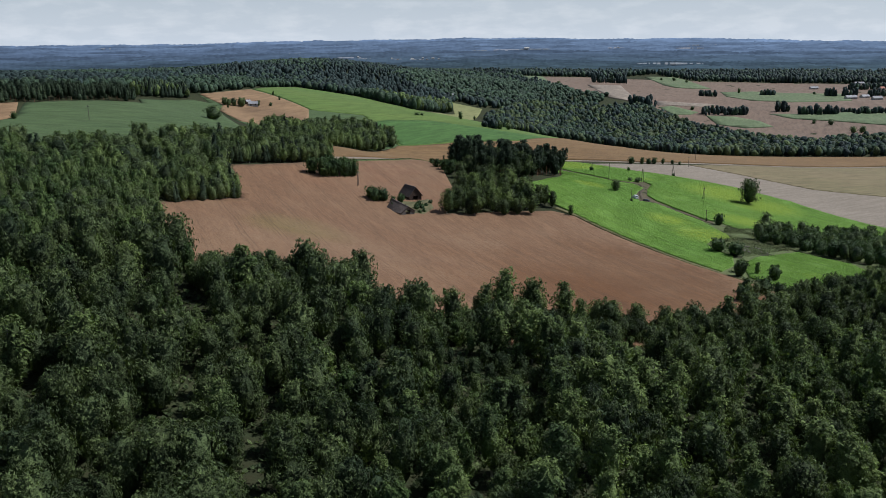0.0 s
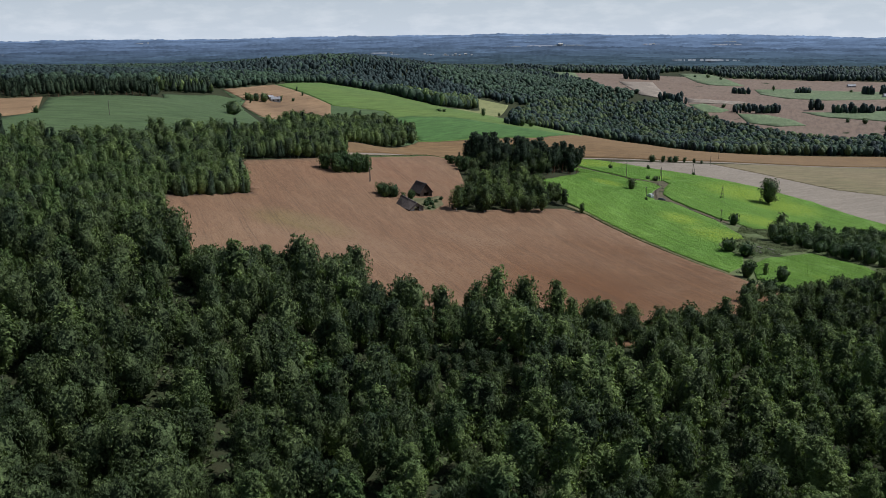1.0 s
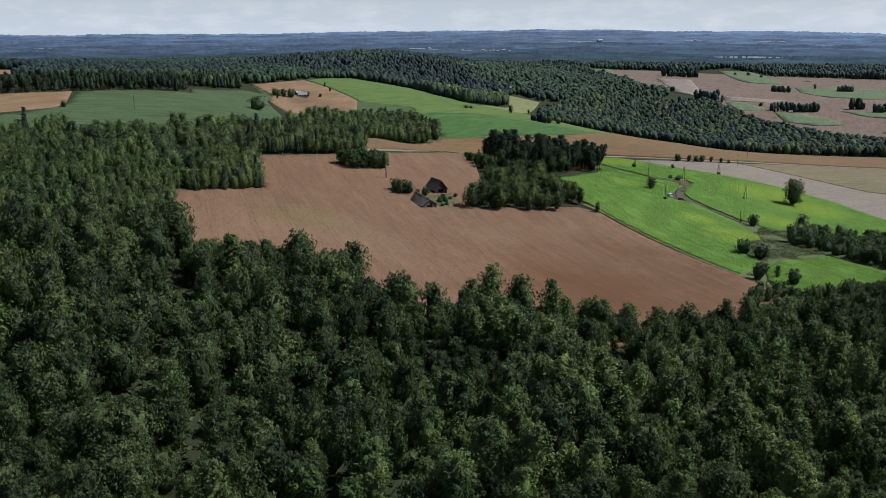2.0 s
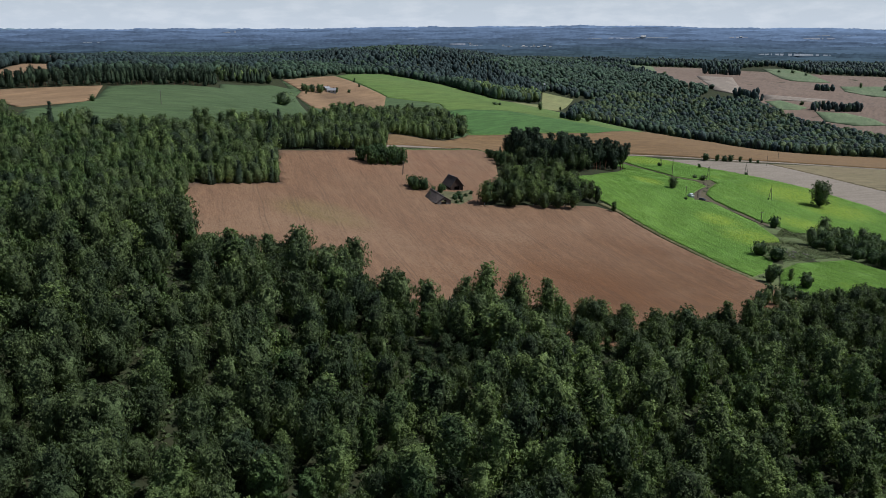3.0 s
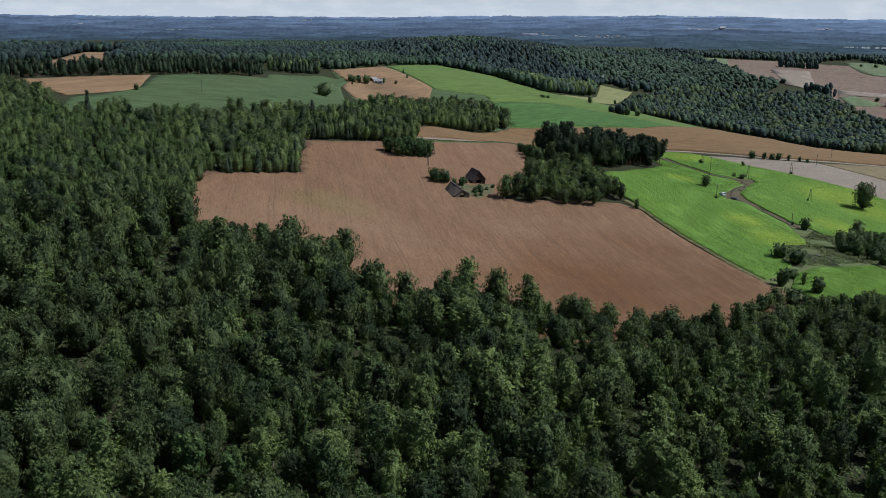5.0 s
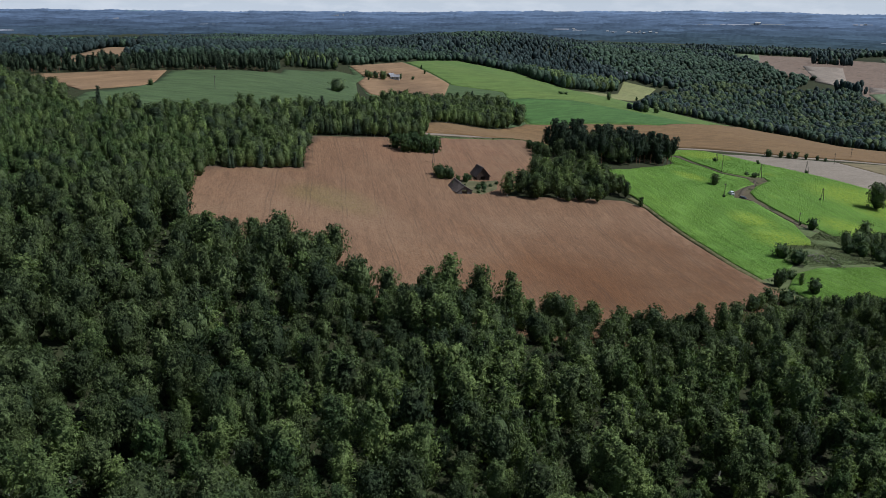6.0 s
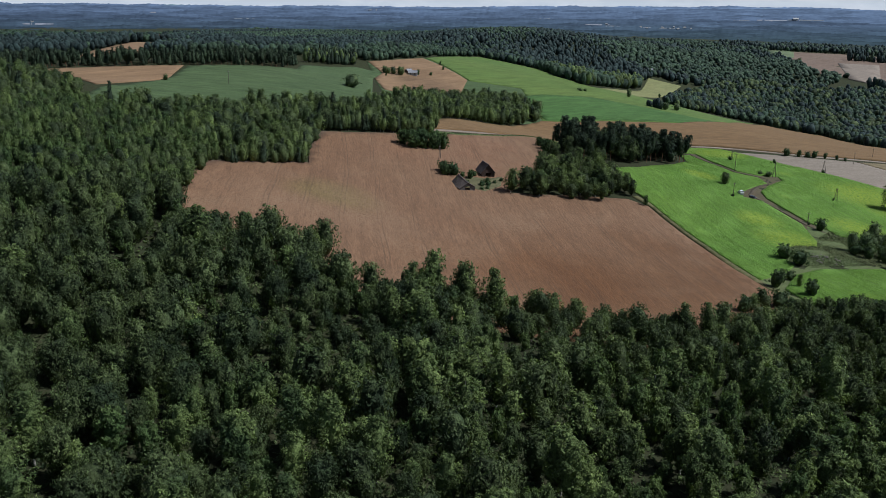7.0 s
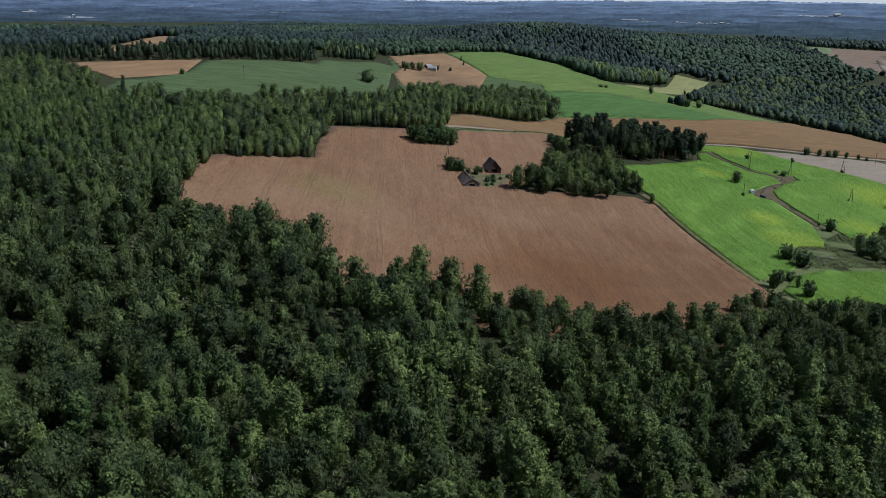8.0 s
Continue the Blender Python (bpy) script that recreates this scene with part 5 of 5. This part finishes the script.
# ---- poles ----
def rod(bm, a, b, r0, r1, sides=8):
    a, b = Vector(a), Vector(b)
    q = (b - a).to_track_quat("Z", "Y").to_matrix().to_4x4()
    bmesh.ops.create_cone(bm, cap_ends=True, segments=sides, radius1=r0, radius2=r1, depth=(b - a).length, matrix=Matrix.Translation((a + b) / 2) @ q)


def pole(x, y, height, legs, turn, label):
    ob = thing("power_pole", x, y, float(land(x, y)), turn, label, "pole", "power poles")
    feet = {1: [(0, 0)], 2: [(-1.15, 0), (1.15, 0)], 3: [(-1.0, 0), (2.6, 0)]}[legs]
    for i, (fx, fy) in enumerate(feet):
        bm = bmesh.new()
        end = (0.12 if fx > 0 else -0.12 if len(feet) > 1 else 0, 0, height if legs != 3 or i == 0 else height * 0.86)
        rod(bm, (fx, fy, -0.8), end, 0.19, 0.13)
        part("post", bm, POLE_WOOD, ob)
    if legs > 1:
        bm = bmesh.new()
        block(bm, -0.75, 0.75, -0.08, 0.08, height * 0.42, height * 0.42 + 0.16)
        part("brace", bm, POLE_WOOD, ob)
    bm = bmesh.new()
    block(bm, -0.9, 0.9, -0.07, 0.07, height - 0.75, height - 0.6)
    arm = part("crossarm", bm, POLE_WOOD, ob)
    for v in (-0.8, -0.3, 0.3, 0.8):
        bm = bmesh.new()
        rod(bm, (v, 0, height - 0.6), (v, 0, height - 0.3), 0.06, 0.04, 6)
        part("insulator", bm, PORCELAIN, arm)
    return ob


for a, b, h, legs, tn in ((122, 586, 12.5, 1, 20), (148, 592, 10.5, 2, 25), (185, 644, 9.0, 3, 30), (212, 693, 9.0, 1, 10), (184, 561, 8.2, 2, 20), (160, 481, 7.6, 1, 0), (121, 647, 6.5, 2, 0),
                          (120, 505, 8.6, 1, 15), (-46, 447, 8.6, 2, 75), (0, 423, 7.2, 2, 10), (-203, 475, 9.0, 1, 0), (233, 742, 8.0, 1, 0)):
    pole(a, b, h, legs, tn, "weathered wooden power pole with two spread legs" if legs > 1 else "weathered single wooden power pole")


# ---- cars ----
def car(x, y, turn, length, width, height, paint, label):
    ob = thing("car", x, y, float(land(x, y)) + 0.25, turn, label, "car", "parked cars")
    L, h = length / 2, height
    side = [(-L, 0.32), (-L, 0.78 * h * 0.75), (-L * 0.92, 0.66 * h), (-L * 0.86, 0.97 * h), (L * 0.18, h), (L * 0.52, 0.66 * h), (L * 0.93, 0.56 * h), (L, 0.42 * h), (L, 0.32)]
    bm = bmesh.new()
    a = [bm.verts.new((p, -width / 2 * (1 if z < 0.7 * h else 0.86), z)) for p, z in side]
    b = [bm.verts.new((p, width / 2 * (1 if z < 0.7 * h else 0.86), z)) for p, z in side]
    bm.faces.new(a)
    bm.faces.new(b[::-1])
    for i in range(len(side)):
        bm.faces.new((a[i], b[i], b[(i + 1) % len(side)], a[(i + 1) % len(side)]))
    bmesh.ops.recalc_face_normals(bm, faces=bm.faces)
    bmesh.ops.bevel(bm, geom=bm.edges[:], offset=0.05, segments=2, affect="EDGES")
    part("body", bm, paint, ob)
    for name, p0, z0, p1, z1 in (("windscreen", L * 0.50, 0.69 * h, L * 0.22, 0.965 * h), ("rear_window", -L * 0.925, 0.69 * h, -L * 0.875, 0.93 * h)):
        bm = bmesh.new()
        s = 1 if name == "windscreen" else -1
        w = width * 0.40
        slab(bm, [(p0 + s * 0.03, -w, z0), (p0 + s * 0.03, w, z0), (p1 + s * 0.03, w, z1), (p1 + s * 0.03, -w, z1)], 0.02 * s)
        bmesh.ops.recalc_face_normals(bm, faces=bm.faces)
        part(name, bm, CAR_GLASS, ob)
    for s in (-1, 1):
        for p0, p1 in ((-L * 0.8, -L * 0.32), (-L * 0.28, L * 0.3)):
            bm = bmesh.new()
            slab(bm, [(p0, s * width * 0.485, 0.68 * h), (p1, s * width * 0.485, 0.68 * h), (p1 - 0.1, s * width * 0.437, 0.93 * h), (p0 + 0.06, s * width * 0.437, 0.93 * h)], -0.02 * s)
            bmesh.ops.recalc_face_normals(bm, faces=bm.faces)
            part("side_window", bm, CAR_GLASS, ob)
        for p in (-L * 0.62, L * 0.62):
            bm = bmesh.new()
            rod(bm, (p, s * (width / 2 - 0.22), 0.32), (p, s * (width / 2 + 0.01), 0.32), 0.33, 0.33, 16)
            wheel = part("wheel", bm, RUBBER, ob)
            bm = bmesh.new()
            rod(bm, (p, s * (width / 2 - 0.02), 0.32), (p, s * (width / 2 + 0.025), 0.32), 0.2, 0.2, 12)
            part("rim", bm, RIM, wheel)
        bm = bmesh.new()
        block(bm, -L - 0.02, -L + 0.05, s * width * 0.38 - 0.1, s * width * 0.38 + 0.1, 0.45 * h, 0.6 * h)
        part("tail_light", bm, RED_LAMP, ob)
        bm = bmesh.new()
        block(bm, L - 0.06, L + 0.02, s * width * 0.36 - 0.16, s * width * 0.36 + 0.16, 0.36 * h, 0.42 * h)
        part("headlight", bm, PORCELAIN, ob)
    return ob


car(124.5, 514.5, 108, 5.4, 2.1, 2.4, CAR_WHITE, "white van parked on the dirt track")
car(131.5, 512.0, -35, 4.3, 1.8, 1.45, CAR_DARK, "dark car with a pale bonnet on the track")

# ---- stones on the knoll ----
for i in range(34):
    a, b = 163 + rng.normal(0, 5.0), 419 + rng.normal(0, 4.5)
    r = rng.uniform(0.3, 0.9)
    bm = bmesh.new()
    bmesh.ops.create_icosphere(bm, subdivisions=1, radius=r)
    for v in bm.verts:
        v.co *= rng.uniform(0.75, 1.2)
        v.co.z *= 0.7
    me = bpy.data.meshes.new("field_stone")
    bm.to_mesh(me)
    bm.free()
    me.materials.append(STONE)
    ob = tagged(new("field_stone", me), "grey field stone in rough grass", "stone", "stones on the knoll")
    ob.matrix_basis = pose(a, b, float(land(a, b)) + 0.25 + r * 0.25, 0, 0, 40 * i)


# ---- crop plants and verge weeds ----
def tufts(name, outline, step, height, spread, mat, label, category, base, blades=3):
    """Leafy plants over a field as one mass of small bent leaves."""
    x, y = sown(rng, outline, step, (), 0.5)
    n = len(x)
    z = land(x, y) + base
    V, F = [], []
    for k in range(blades):
        a = rng.uniform(0, 6.28, n)
        s, h = spread * rng.uniform(0.6, 1.3, n), height * rng.uniform(0.5, 1.3, n)
        ca, sa = np.cos(a), np.sin(a)
        p = np.stack([x, y, z], -1)
        tip = p + np.stack([ca * s, sa * s, h], -1)
        wv = np.stack([-sa * s * 0.45, ca * s * 0.45, 0.1 * h], -1)
        mid = p + 0.55 * (tip - p)
        q = np.stack([p, mid + wv, tip, mid - wv], 1).reshape(-1, 3)
        F.append(np.arange(4 * n).reshape(-1, 4) + 4 * n * k)
        V.append(q)
    return tagged(new(name, mesh_of(name, np.concatenate(V), np.concatenate(F), [mat])), label, category, kind="stuff")


tufts("crop_plants", crop_a, 0.82, 0.26, 0.5, CROP_LEAF, "leafy bright green crop plants with yellow flowers", "crop", 0.58, 2)
tufts("crop_plants", crop_b, 0.88, 0.26, 0.5, CROP_LEAF, "leafy bright green crop plants with yellow flowers", "crop", 0.58, 2)
tufts("crop_plants", crop_c, 0.7, 0.26, 0.5, CROP_LEAF, "leafy bright green crop plants", "crop", 0.58, 2)
tufts("undergrowth", near_wood, 2.2, 0.8, 1.1, BROAD_LEAF, "dark green undergrowth between the trees", "undergrowth", 0.0, 3)
tufts("verge_weeds", ribbon([(-70, 492), (-50, 508), (-30, 532), (-14, 574)], 3.0), 1.2, 0.6, 0.6, BUSH_LEAF, "dark weeds along the gravel road", "weeds", 0.6, 3)
tufts("rough_grass", [(142, 405), (150, 440), (160, 450), (172, 480), (192, 474), (240, 476), (250, 440), (205, 396), (186, 422), (157, 400)], 0.9, 0.5, 0.7, GRASS,
      "rough dark green grass and weeds on the knoll", "grass", 0.15, 3)
